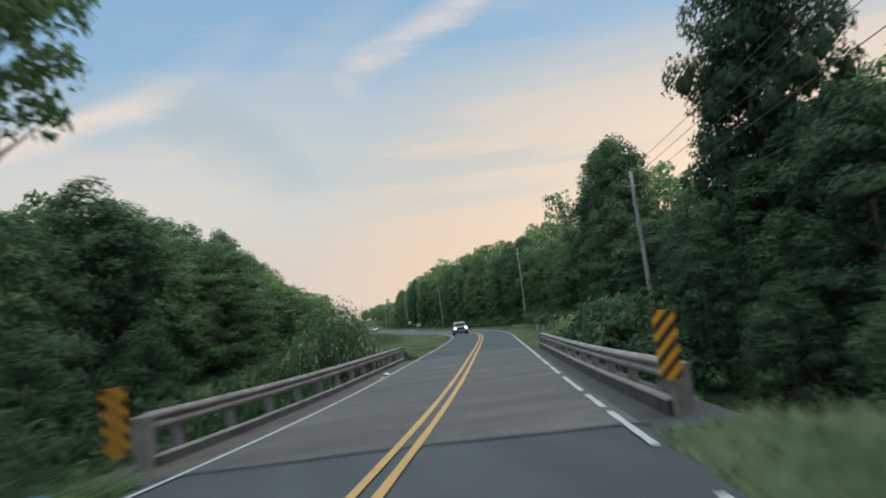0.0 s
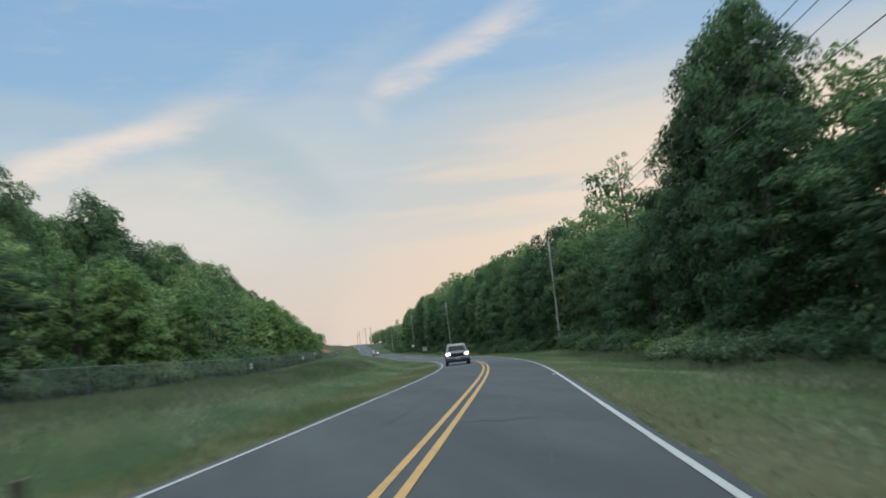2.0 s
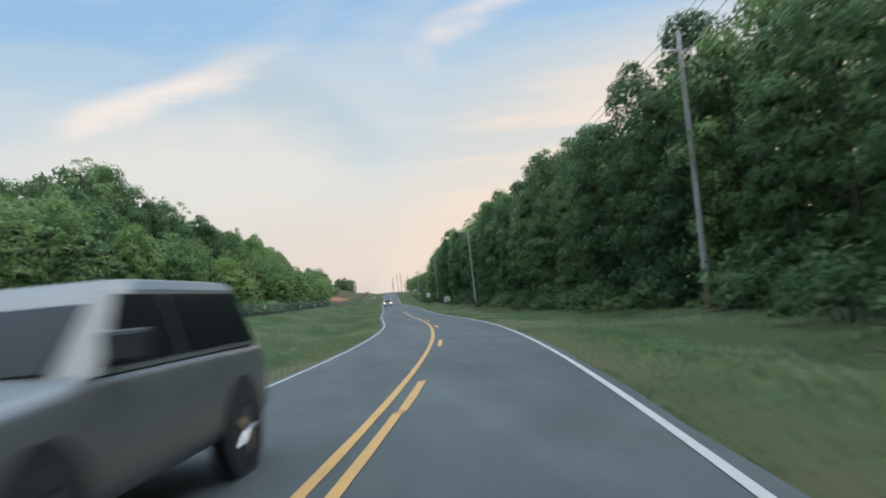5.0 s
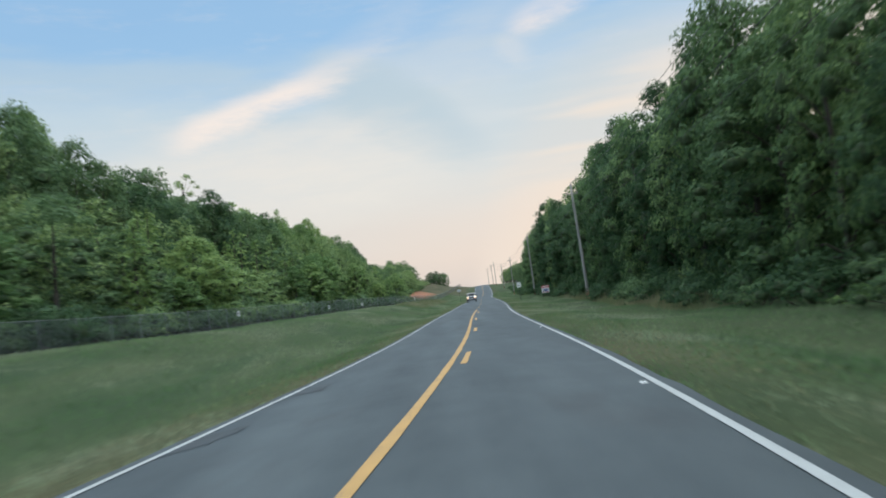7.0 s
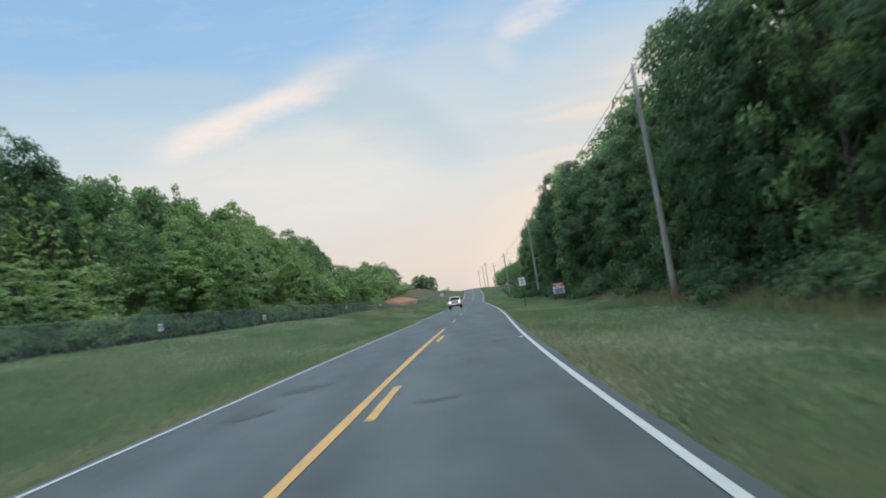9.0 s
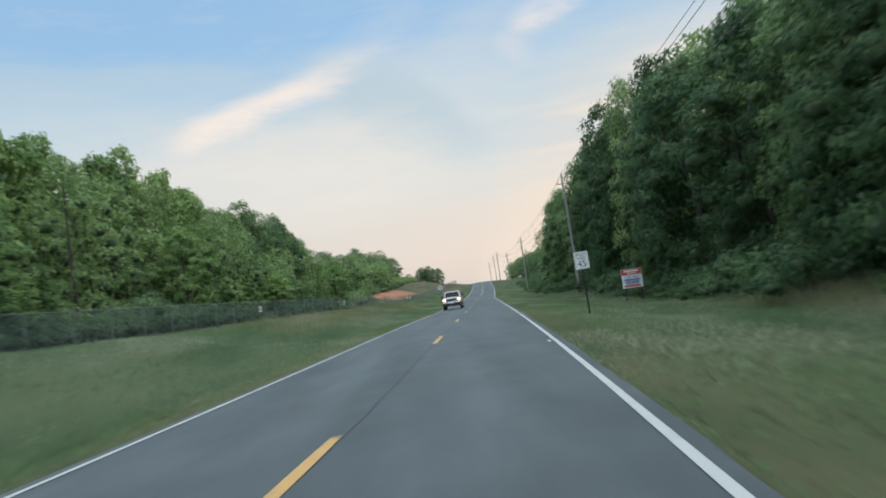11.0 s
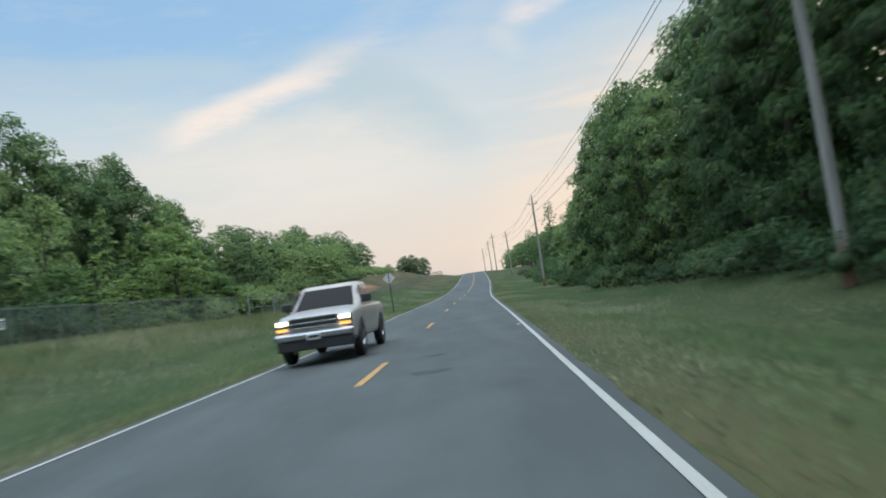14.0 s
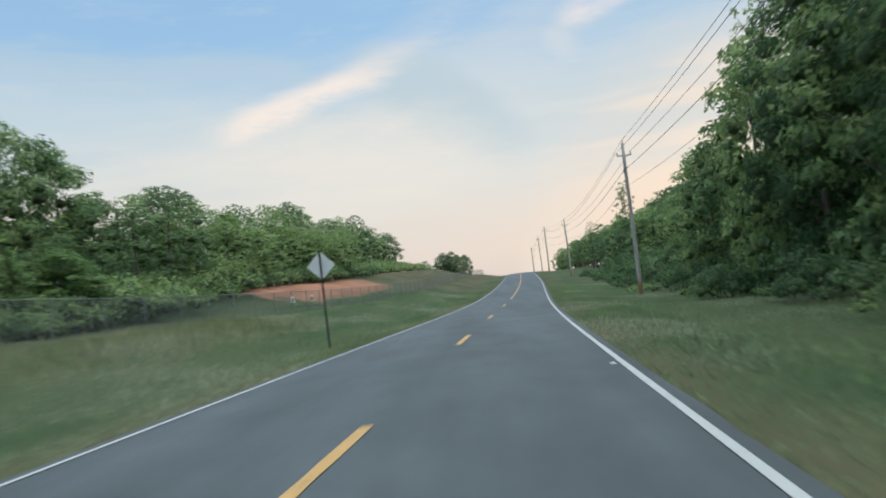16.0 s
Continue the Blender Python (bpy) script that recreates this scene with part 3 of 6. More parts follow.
strip("solid_line", 118, 205, lambda y: 0.0, 0.14, YELLOW_LINE, LIFT, wob=0.25, seed=11)
for y0 in (103.1, 116.4, 133.1, 147.6, 163.8, 179.4, 195.0, 213.0, 230.1, 245.2, 262.3, 278.3, 293.5, 308.7, 322.8, 336.8, 352.5):
    strip("dash", y0, y0 + 3.5, lambda y: 0.31 if y < 205 else 0.0, 0.135, YELLOW_LINE, LIFT, 0.7, 0.2, y0)

strip("solid_line", 368, 880, lambda y: -0.05, 0.12, YELLOW_LINE, LIFT, 3)
strip("dark_seam", 206, 266, lambda y: 0.02 + 0.05 * math.sin(y * 0.21) + 0.05 * noise.noise((y * 0.8, 3.0, 0)), 0.035, SEAM, LIFT - 0.003, 1.5, 1.2)
# thin filled cracks along the lanes
for y0, y1, lat, sway in ((47, 60, 1.6, 0.25), (52, 70, -1.25, 0.2), (110, 128, -2.3, 0.15), (196, 214, -2.2, 0.2), (228, 262, -2.05, 0.25)):
    strip("crack", y0, y1, lambda y: lat + sway * noise.noise((y * 0.35, lat, 4.0)) + 0.06 * noise.noise((y * 1.7, lat, 9.0)), 0.022, SEAM, LIFT - 0.003, 0.6, 1.2, lat)
# joints where asphalt meets the deck
for y0 in (BRIDGE_A, BRIDGE_B):
    vs, fs = [], []
    for i, l in enumerate(np.linspace(-3.5, 3.2, 22)):
        for k in (-1, 1):
            y = y0 + 0.06 * k + 0.16 * noise.noise((l * 0.9, y0, 0))
            px, py = place(y, l)
            vs.append((float(px), float(py), float(on(CZ, y)) + 0.034 - 0.012 * abs(l)))
    for i in range(21):
        fs.append((2 * i, 2 * i + 2, 2 * i + 3, 2 * i + 1))
    piece("joint", mesh_of("joint", vs, fs, TAR), road)


def blotch(y, lat, ly, lx, seed):
    """A flat irregular tar patch or crack filler on the road."""
    vs = [(0, 0)]
    n = 26
    for k in range(n):
        a = 2 * math.pi * k / n
        r = 0.7 + 0.55 * noise.noise((math.cos(a) * 1.5 + seed, math.sin(a) * 1.5, seed)) + 0.4 * noise.noise((math.cos(a) * 4 + seed, math.sin(a) * 4, seed + 3))
        vs.append((math.cos(a) * lx * r, math.sin(a) * ly * r))
    out = []
    for dx, dy in vs:
        px, py = place(y + dy, lat + dx)
        out.append((float(px), float(py), float(on(CZ, y + dy)) + 0.015 - 0.012 * abs(lat + dx) + 0.007 + deck_lift(y + dy)))
    piece("tar_patch", mesh_of("tar_patch", out, [(0, 1 + k, 1 + (k + 1) % n) for k in range(n)], TAR if ly < 0.35 else SEAM), road)


for y, lat, ly, lx in ((69.8, -0.7, 0.12, 0.8), (70.4, -2.6, 0.5, 0.7), (65.2, -2.1, 0.8, 0.5), (116.9, 1.9, 0.3, 0.5), (136.1, -2.2, 0.1, 0.45), (134.5, 2.5, 0.25, 0.3), (130.3, 2.3, 0.3, 0.3),
                       (145.9, -2.6, 0.9, 0.4), (141.0, -2.7, 1.2, 0.4), (159.7, 0.75, 0.12, 0.5), (182.0, -2, 0.6, 0.5), (185.2, -1.9, 0.7, 0.7), (180.6, 1, 0.25, 0.4), (191.7, 2.3, 0.4, 0.4),
                       (236.3, -0.95, 0.3, 0.75), (265.0, 1.05, 0.25, 0.35), (267.2, -0.9, 0.9, 0.22), (279.1, 1.1, 0.4, 0.4), (282.1, 1, 0.2, 0.25), (285.0, -1, 0.6, 0.4), (299.0, 0.4, 0.3, 0.5),
                       (244.3, 1.1, 0.2, 0.4), (26.0, 1.2, 0.08, 1), (23.5, -1.4, 0.08, 1.1), (52.0, 0.9, 0.6, 0.9), (55.0, 1.2, 1.6, 0.2)):
    blotch(y, lat, ly, lx, y * 0.37)

for y in (30.5, 66.5, 97.0, 131.0, 141.5, 161.0, 192.0, 226.0, 268.0, 289.0, 316.0):
    px, py = place(y, right_edge(y) - 0.14)
    bm = bmesh.new()
    box(bm, -0.045, 0.045, -0.04, 0.04, 0, 0.02, 0.008)
    mk = part("road_reflector", bm, SIGN_WHITE, road)
    mk.location = (float(px), float(py), float(on(CZ, y)) - 0.03)

# ---- bridge rails ----
def w_beam(bm, path, rail_z, toward):
    """Corrugated steel rail along a list of (x, y, z) points; toward: side facing the road (+1 right, -1 left)."""
    prof = [(0.0, 0.31), (0.035, 0.30), (0.08, 0.25), (0.08, 0.21), (0.02, 0.165), (0.02, 0.145), (0.08, 0.10), (0.08, 0.06), (0.035, 0.01), (0.0, 0.0)]
    rows = []
    for i, p in enumerate(path):
        q = path[min(i + 1, len(path) - 1)] - path[max(i - 1, 0)]
        nrm = Vector((q.y, -q.x, 0)).normalized() * toward
        rows.append([bm.verts.new(p + nrm * a + Vector((0, 0, rail_z + b))) for a, b in prof]
                    + [bm.verts.new(p + nrm * (a - 0.012) + Vector((0, 0, rail_z + b))) for a, b in reversed(prof)])
    n = len(rows[0])
    for r, s in zip(rows, rows[1:]):
        for k in range(n):
            bm.faces.new((r[k], r[(k + 1) % n], s[(k + 1) % n], s[k]))
    bm.faces.new(rows[0])
    bm.faces.new(list(reversed(rows[-1])))


def bridge_rail(lat0, lat1, y0, y1, toward, rail_z, kerb_z, label, steel):
    thing = empty("bridge_guardrail", pose(0, 0, 0), label, "guardrail", "bridge guardrails")
    path = []
    for t in np.linspace(0, 1, 17):
        y, l = y0 + (y1 - y0) * t, lat0 + (lat1 - lat0) * t
        px, py = place(y, l)
        path.append(Vector((float(px), float(py), float(on(CZ, y)))))
    bm = bmesh.new()
    w_beam(bm, path, rail_z, toward)
    part("rail", bm, steel, thing, "weathered corrugated steel rail")
    # narrow concrete kerb before the posts, face darkened for dirt and shade, with a paler coping
    for nm, mat, prof, text in (("kerb", CONCRETE_DIRT_SHADE, ((0.22, -0.5), (0.2, kerb_z - 0.03), (0.06, kerb_z - 0.03), (0.06, -0.6)), "concrete kerb, its face dark with dirt and painted shade"),
                                ("coping", CONCRETE, ((0.205, kerb_z - 0.03), (0.19, kerb_z), (0.07, kerb_z), (0.055, kerb_z - 0.03)), "pale top of the kerb")):
        bm = bmesh.new()
        rows = []
        for i, p in enumerate(path):
            q = path[min(i + 1, len(path) - 1)] - path[max(i - 1, 0)]
            nrm = Vector((q.y, -q.x, 0)).normalized() * toward
            rows.append([bm.verts.new(p + nrm * u + Vector((0, 0, v))) for u, v in prof])
        for r, s in zip(rows, rows[1:]):
            for k in range(4):
                bm.faces.new((r[k], r[(k + 1) % 4], s[(k + 1) % 4], s[k]))
        bm.faces.new(rows[0])
        bm.faces.new(list(reversed(rows[-1])))
        bmesh.ops.recalc_face_normals(bm, faces=bm.faces)
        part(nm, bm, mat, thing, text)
    length = (path[-1] - path[0]).length
    count = int(length / 2.6)
    ang = math.atan2(path[-1].y - path[0].y, path[-1].x - path[0].x)
    for i in range(count):
        t = (i + 0.5) / count
        p = path[0].lerp(path[-1], t)
        p.z = float(on(CZ, y0 + (y1 - y0) * t))
        bm = bmesh.new()
        box(bm, -0.09, 0.09, -0.08, 0.08, -0.5, rail_z + 0.26, 0.015)
        ob = part("post", bm, CONCRETE, thing, "grey concrete post")
        nrm = Vector((path[-1].y - path[0].y, -(path[-1].x - path[0].x), 0)).normalized() * toward
        ob.matrix_local = Matrix.Translation(p - nrm * 0.085) @ Matrix.Rotation(ang, 4, "Z")
    for t, h in ((0.0, rail_z + 0.33), (1.0, rail_z + 0.36)):
        p = path[0].lerp(path[-1], t)
        bm = bmesh.new()
        box(bm, -0.14, 0.14, -0.13, 0.13, -0.9, h - 0.06, 0.03)
        ob = part("end_post", bm, CONCRETE, thing, "concrete end post")
        ob.matrix_local = Matrix.Translation(p) @ Matrix.Rotation(ang, 4, "Z")
    return thing


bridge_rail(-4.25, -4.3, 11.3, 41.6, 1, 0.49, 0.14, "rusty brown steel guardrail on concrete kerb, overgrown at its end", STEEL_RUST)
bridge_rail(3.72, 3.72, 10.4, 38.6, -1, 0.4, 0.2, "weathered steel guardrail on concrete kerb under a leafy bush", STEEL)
for a, b, lo, hi in ((BRIDGE_A - 0.3, BRIDGE_B + 2, -4.8, -2.9), (BRIDGE_A - 0.6, BRIDGE_B - 0.5, 2.8, 4.3), (BRIDGE_A - 3.2, BRIDGE_A - 0.6, 2.8, 3.25)):
    bm = bmesh.new()
    for i in range(12):
        y0, y1 = a + (b - a) * i / 12, a + (b - a) * (i + 1) / 12
        vs = []
        for y, l, dz in ((y0, lo, 0), (y0, hi, 0), (y1, hi, 0), (y1, lo, 0), (y0, lo, 1), (y0, hi, 1), (y1, hi, 1), (y1, lo, 1)):
            px, py = place(y, l)
            vs.append(bm.verts.new((float(px), float(py), float(on(CZ, y)) - 0.035 - 0.4 * dz)))
        for f in ((0, 1, 2, 3), (7, 6, 5, 4), (0, 4, 5, 1), (2, 6, 7, 3), (1, 5, 6, 2), (3, 7, 4, 0)):
            bm.faces.new([vs[k] for k in f])
    part("bridge_shoulder", bm, CONCRETE_DIRT_SHADE if lo < 0 else EDGE_DIRT_SHADE, road, "dirty edge of the bridge deck, darkened for shade")


def object_marker(x, y, z, turn, lean, label):
    """Striped marker plate on a post at a bridge end."""
    thing = empty("object_marker", pose(x, y, z, 0, 0, turn), label, "road sign", "bridge end markers")
    bm = bmesh.new()
    box(bm, -0.152, 0.152, -0.004, 0.004, 0.62, 1.53, 0.002)
    part("plate", bm, SIGN_YELLOW, thing, "amber reflective plate")
    for i in range(-1, 6):
        bm = bmesh.new()
        zc = 0.62 + 0.1 + i * 0.215
        corners = []
        for u, w in ((-0.15, 0.0), (0.15, 0.3 * lean), (0.15, 0.3 * lean + 0.108), (-0.15, 0.108)):
            corners.append((u, zc + w - (0.15 * lean)))
        poly = [(u, v) for u, v in corners]
        # clip to the plate
        def clip(poly, lim, keep):
            out = []
            for (ua, va), (ub, vb) in zip(poly, poly[1:] + poly[:1]):
                ia, ib = keep * (va - lim) >= 0, keep * (vb - lim) >= 0
                if ia:
                    out.append((ua, va))
                if ia != ib:
                    t = (lim - va) / (vb - va)
                    out.append((ua + (ub - ua) * t, lim))
            return out
        poly = clip(poly, 0.625, 1)
        if len(poly) > 2:
            poly = clip(poly, 1.525, -1)
        if len(poly) < 3:
            bm.free()
            continue
        bm.faces.new([bm.verts.new((u, -0.0085, v)) for u, v in poly])
        part("stripe", bm, SIGN_BLACK, thing)
    bm = bmesh.new()
    box(bm, -0.03, 0.03, 0.006, 0.05, -0.6, 1.45, 0.006)
    part("post", bm, STEEL, thing)
    return thing


object_marker(-1.9, 10.82, -0.97, -14, -1.0, "amber and black striped bridge end marker among weeds")
object_marker(5.18, 8.97, -0.85, -14, 1.0, "amber and black striped bridge end marker beside the rail")


# ---- poles and wires ----
POLES = [(0.0, -37.0), (24.6, 43.3), (46.9, 127.2), (51.1, 206.2), (56.8, 285.0), (61.1, 361.3), (65.4, 433.0), (66.9, 484.0), (70.0, 535.0), (72.5, 596.0), (77.5, 660.0)]


def ground_at(x, y):
    """Ground height under a world place."""
    lat = 0.0
    for _ in range(4):
        sl = (on(CX, y + 1.0) - on(CX, y - 1.0)) / 2.0
        n = math.sqrt(1 + sl * sl)
        yy = y
        for _ in range(6):
            px, py = place(yy, lat)
            yy += float(y - py)
        lat += float(x - place(yy, lat)[0])
    return float(ground_height(yy, lat)), yy, lat


def utility_pole(x, y, height, lean, turn):
    z, _, _ = ground_at(x, y)
    thing = empty("utility_pole", pose(x, y, z, 0, lean, turn), "grey weathered wooden utility pole with wires, reddish foot", "utility pole", "roadside poles")
    bm = bmesh.new()
    prev = None
    for i in range(9):
        t = i / 8
        ring = [bm.verts.new(((0.17 - 0.06 * t) * math.cos(a) + 0.03 * math.sin(t * 5), (0.17 - 0.06 * t) * math.sin(a), -0.6 + (height + 0.6) * t)) for a in np.linspace(0, 2 * math.pi, 13)[:-1]]
        if prev:
            for k in range(12):
                bm.faces.new((prev[k], prev[(k + 1) % 12], ring[(k + 1) % 12], ring[k]))
        prev = ring
    bm.faces.new(prev)
    for f in bm.faces:
        f.smooth = True
    part("shaft", bm, POLE_WOOD, thing)
    for s in (-1, 1):
        bm = bmesh.new()
        box(bm, min(0, s * 0.55), max(0, s * 0.55), -0.035, 0.035, height - 1.02, height - 0.93, 0.008)
        part("bracket", bm, POLE_WOOD, thing)
        bm = bmesh.new()
        rod(bm, (s * 0.5, 0, height - 0.93), (s * 0.5, 0, height - 0.72), 0.05, 0.035)
        part("insulator", bm, CERAMIC, thing)
    bm = bmesh.new()
    rod(bm, (0, 0, height), (0, 0, height + 0.22), 0.045, 0.03)
    part("insulator", bm, CERAMIC, thing)
    bm = bmesh.new()
    box(bm, -0.19, -0.08, -0.06, 0.06, height - 2.3, height - 2.0, 0.01)
    part("clamp", bm, CERAMIC, thing)
    return thing, Vector((x, y, z))


TOP_Z = [11.0, 8.8, 11.6, 9.45, 10.7, 10.2, 11.2]
HEIGHT = [TOP_Z[i] - ground_at(x, y)[0] if i < len(TOP_Z) else 11.0 for i, (x, y) in enumerate(POLES)]
feet = []
for i, (x, y) in enumerate(POLES):
    thing, foot = utility_pole(x, y, HEIGHT[i], (0.3, -0.6, 0.4, -0.8, -0.3)[i % 5], heading(y))
    feet.append(foot)
for name, du, dz, rad in (("top_wire", 0.0, 0.22, 0.014), ("side_wire", -0.5, -0.72, 0.014), ("side_wire", 0.5, -0.72, 0.014), ("neutral_wire", -0.13, -2.15, 0.018), ("low_cable", -0.15, -3.4, 0.012)):
    pts = []
    for i in range(len(feet) - 1):
        a, b = feet[i], feet[i + 1]
        for k in range(16 if i < len(feet) - 2 else 17):
            t = k / 16
            p = a.lerp(b, t)
            ha = HEIGHT[i] + (HEIGHT[i + 1] - HEIGHT[i]) * t
            side = Vector((b.y - a.y, -(b.x - a.x), 0)).normalized()
            pts.append(p + side * du + Vector((0, 0, ha + dz - 4 * t * (1 - t) * (1.1 if "low" in name else 0.85))))
    vs, fs = tube(pts, [rad] * len(pts), 5)
    tagged(new("overhead_wire", mesh_of("overhead_wire", vs, fs, WIRE)), "thin dark overhead power wire sagging between wooden poles", "wire", "overhead wires")


# ---- trees ----
def leaf_sprays(centres, out, size, rng, droop=0.2):
    """Small pointed leaf sprays, three corners each, facing roughly outwards and up."""
    n = len(centres)
    nrm = out + rng.normal(0, 0.55, (n, 3)) + np.array([0, 0, 0.35])
    nrm /= np.linalg.norm(nrm, axis=1)[:, None] + 1e-9
    ref = rng.normal(0, 1, (n, 3))
    ref[:, 2] -= droop
    u = ref - (ref * nrm).sum(1)[:, None] * nrm
    u /= np.linalg.norm(u, axis=1)[:, None] + 1e-9
    v = np.cross(nrm, u)
    s = size * rng.uniform(0.6, 1.4, n)[:, None]
    w = rng.uniform(0.22, 0.42, (n, 1))
    a = centres - u * s * 0.5 + v * s * w
    b = centres - u * s * rng.uniform(0.2, 0.5, (n, 1)) - v * s * w
    c = centres + u * s * 0.7
    soft = out * 0.75 + nrm * 0.45 + np.array([0, 0, 0.15])
    soft /= np.linalg.norm(soft, axis=1)[:, None] + 1e-9
    return np.stack([a, b, c], 1).reshape(-1, 3), np.repeat(soft, 3, axis=0)


def core_shape():
    """Corners and faces of a 20-sided lump."""
    bm = bmesh.new()
    bmesh.ops.create_icosphere(bm, subdivisions=1, radius=1.0)
    vs = np.array([v.co[:] for v in bm.verts])
    fs = np.array([[v.index for v in f.verts] for f in bm.faces])
    bm.free()
    return vs, fs


CORE_V, CORE_F = core_shape()


def crown_mesh(name, clumps, per, size, mat, rng, core=0.0):
    """clumps: rows of x, y, z, radius. core: share of the radius filled by an added dark lump for inner shade."""
    cs, outs = [], []
    mid = clumps[:, :3].mean(0)
    for x, y, z, r in clumps:
        k = max(6, int(per * r * r))
        d = rng.normal(0, 1, (k, 3))
        d /= np.linalg.norm(d, axis=1)[:, None]
        d[:, 2] = np.where(d[:, 2] < -0.35, -d[:, 2] * 0.7, d[:, 2])
        rr = r * rng.uniform(0.5, 1.14, k) ** 0.65
        p = np.array([x, y, z]) + d * rr[:, None] * np.array([1.0, 1.0, 0.8])
        cs.append(p)
        away = p - mid
        away /= np.linalg.norm(away, axis=1)[:, None] + 1e-9
        outs.append(d * 0.8 + away * 0.5)
    vs, soft = leaf_sprays(np.concatenate(cs), np.concatenate(outs), size, rng)
    leaves = len(vs) // 3
    corners = np.arange(3 * leaves, dtype=np.int32)
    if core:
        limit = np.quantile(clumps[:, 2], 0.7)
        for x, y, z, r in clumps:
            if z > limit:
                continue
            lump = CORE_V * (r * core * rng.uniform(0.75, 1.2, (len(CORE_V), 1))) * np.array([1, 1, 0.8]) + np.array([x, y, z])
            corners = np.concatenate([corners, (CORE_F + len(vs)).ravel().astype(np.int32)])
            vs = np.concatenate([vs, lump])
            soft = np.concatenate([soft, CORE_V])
    n = len(corners) // 3
    me = bpy.data.meshes.new(name)
    me.vertices.add(len(vs))
    me.vertices.foreach_set("co", vs.astype(np.float32).ravel())
    me.loops.add(3 * n)
    me.loops.foreach_set("vertex_index", corners)
    me.polygons.add(n)
    me.polygons.foreach_set("loop_start", np.arange(0, 3 * n, 3, dtype=np.int32))
    me.materials.append(mat)
    me.materials.append(CORE_SHADE)
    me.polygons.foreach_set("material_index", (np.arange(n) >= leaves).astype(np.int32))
    me.update(calc_edges=True)
    me.validate()
    me.normals_split_custom_set_from_vertices(soft.tolist())
    return me


def trunk_mesh(name, height, radius, limbs, rng):
    pts, rad = [], []
    sway = rng.uniform(-0.35, 0.35, 2)
    for i in range(8):
        t = i / 7
        pts.append((sway[0] * math.sin(t * 3), sway[1] * math.sin(t * 2.3), -0.5 + (height + 0.5) * t))
        rad.append(radius * (1 - 0.86 * t) * (1.35 if i == 0 else 1))
    vs, fs = tube(pts, rad, 8)
    for x, y, z in limbs:
        t = min(0.9, max(0.15, (z - 0.22 * math.hypot(x, y) - 1.0) / height))
        i = t * 7
        b = np.array(pts[int(i)]) * (1 - i % 1) + np.array(pts[min(7, int(i) + 1)]) * (i % 1)
        e = np.array([x, y, z])
        m = b * 0.5 + e * 0.5 + np.array([0, 0, 0.25 * math.hypot(x, y) * 0.4])
        r = radius * (1 - 0.8 * t) * 0.42
        v2, f2 = tube([b, m, e], [r, r * 0.6, r * 0.16], 5)
        o = len(vs)
        vs += v2
        fs += [tuple(k + o for k in f) for f in f2]
    return mesh_of(name, vs, fs, BARK, True)


def make_tree(label, height, width, low, kind, mat, seed, size=0.42, per=62, clumps=34):
    """A tree as an Empty with trunk and crown. low: height at which leaves begin. kind: round, cone or airy."""
    rng = np.random.default_rng(seed)
    rows = []
    for i in range(clumps):
        t = (i + rng.uniform(0, 1)) / clumps
        z = low + (height - low) * t
        if kind == "cone":
            w = width * (1 - t) ** 0.8 + 0.08
        elif kind == "airy":
            w = width * math.sin(math.pi * (0.12 + 0.72 * t)) * rng.uniform(0.5, 1.1)
        else:
            w = width * (0.72 + 0.35 * math.sin(math.pi * t)) * math.sqrt(max(0.04, 1 - max(0, (t - 0.45) / 0.55) ** 2.2))
        a = i * 2.39996 + rng.uniform(-0.5, 0.5)
        d = w * rng.uniform(0.45, 1.0)
        r = (0.62 if kind == "airy" else 0.95 if kind == "cone" else 1.3) * rng.uniform(0.7, 1.3) * (width / 4.2) ** 0.5
        if kind == "cone":
            r *= 1.4 - 0.85 * t
        rows.append((d * math.cos(a), d * math.sin(a), z - (0.3 * r if t > 0.85 else 0), r))
    rows = np.array(rows)
    thing = empty("tree", None, label, "tree")
    piece("trunk", trunk_mesh("trunk", height * (0.94 if kind != "round" else 0.84), 0.11 + height * 0.012, rows[:: 2 if kind == "airy" else 3 if per > 60 else 9, :3], rng), thing)
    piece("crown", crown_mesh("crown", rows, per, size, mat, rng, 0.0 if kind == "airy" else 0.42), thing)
    return thing


def make_shrub(name, label, category, height, width, mat, seed, size=0.3, per=75, clumps=12):
    rng = np.random.default_rng(seed)
    rows = []
    for i in range(clumps):
        a, d = i * 2.4, width * math.sqrt((i + 0.5) / clumps)
        r = rng.uniform(0.55, 0.9) * min(width, height) * 0.55
        z = max(r * 0.55, (height - r * 0.8) * math.sqrt(max(0.05, 1 - (d / width) ** 2)) * rng.uniform(0.6, 1.0))
        rows.append((d * math.cos(a), d * math.sin(a), z, r))
    rows = np.array(rows)
    thing = empty(name, None, label, category)
    stems, fs = [], []
    for x, y, z, r in rows[::2]:
        v2, f2 = tube([(x * 0.1, y * 0.1, -0.3), (x * 0.6, y * 0.6, z * 0.6), (x, y, z)], [0.04, 0.028, 0.008], 5)
        o = len(stems)
        stems += v2
        fs += [tuple(k + o for k in f) for f in f2]
    piece("stem", mesh_of("stem", stems, fs, BARK), thing)
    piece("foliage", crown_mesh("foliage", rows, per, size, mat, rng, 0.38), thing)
    return thing


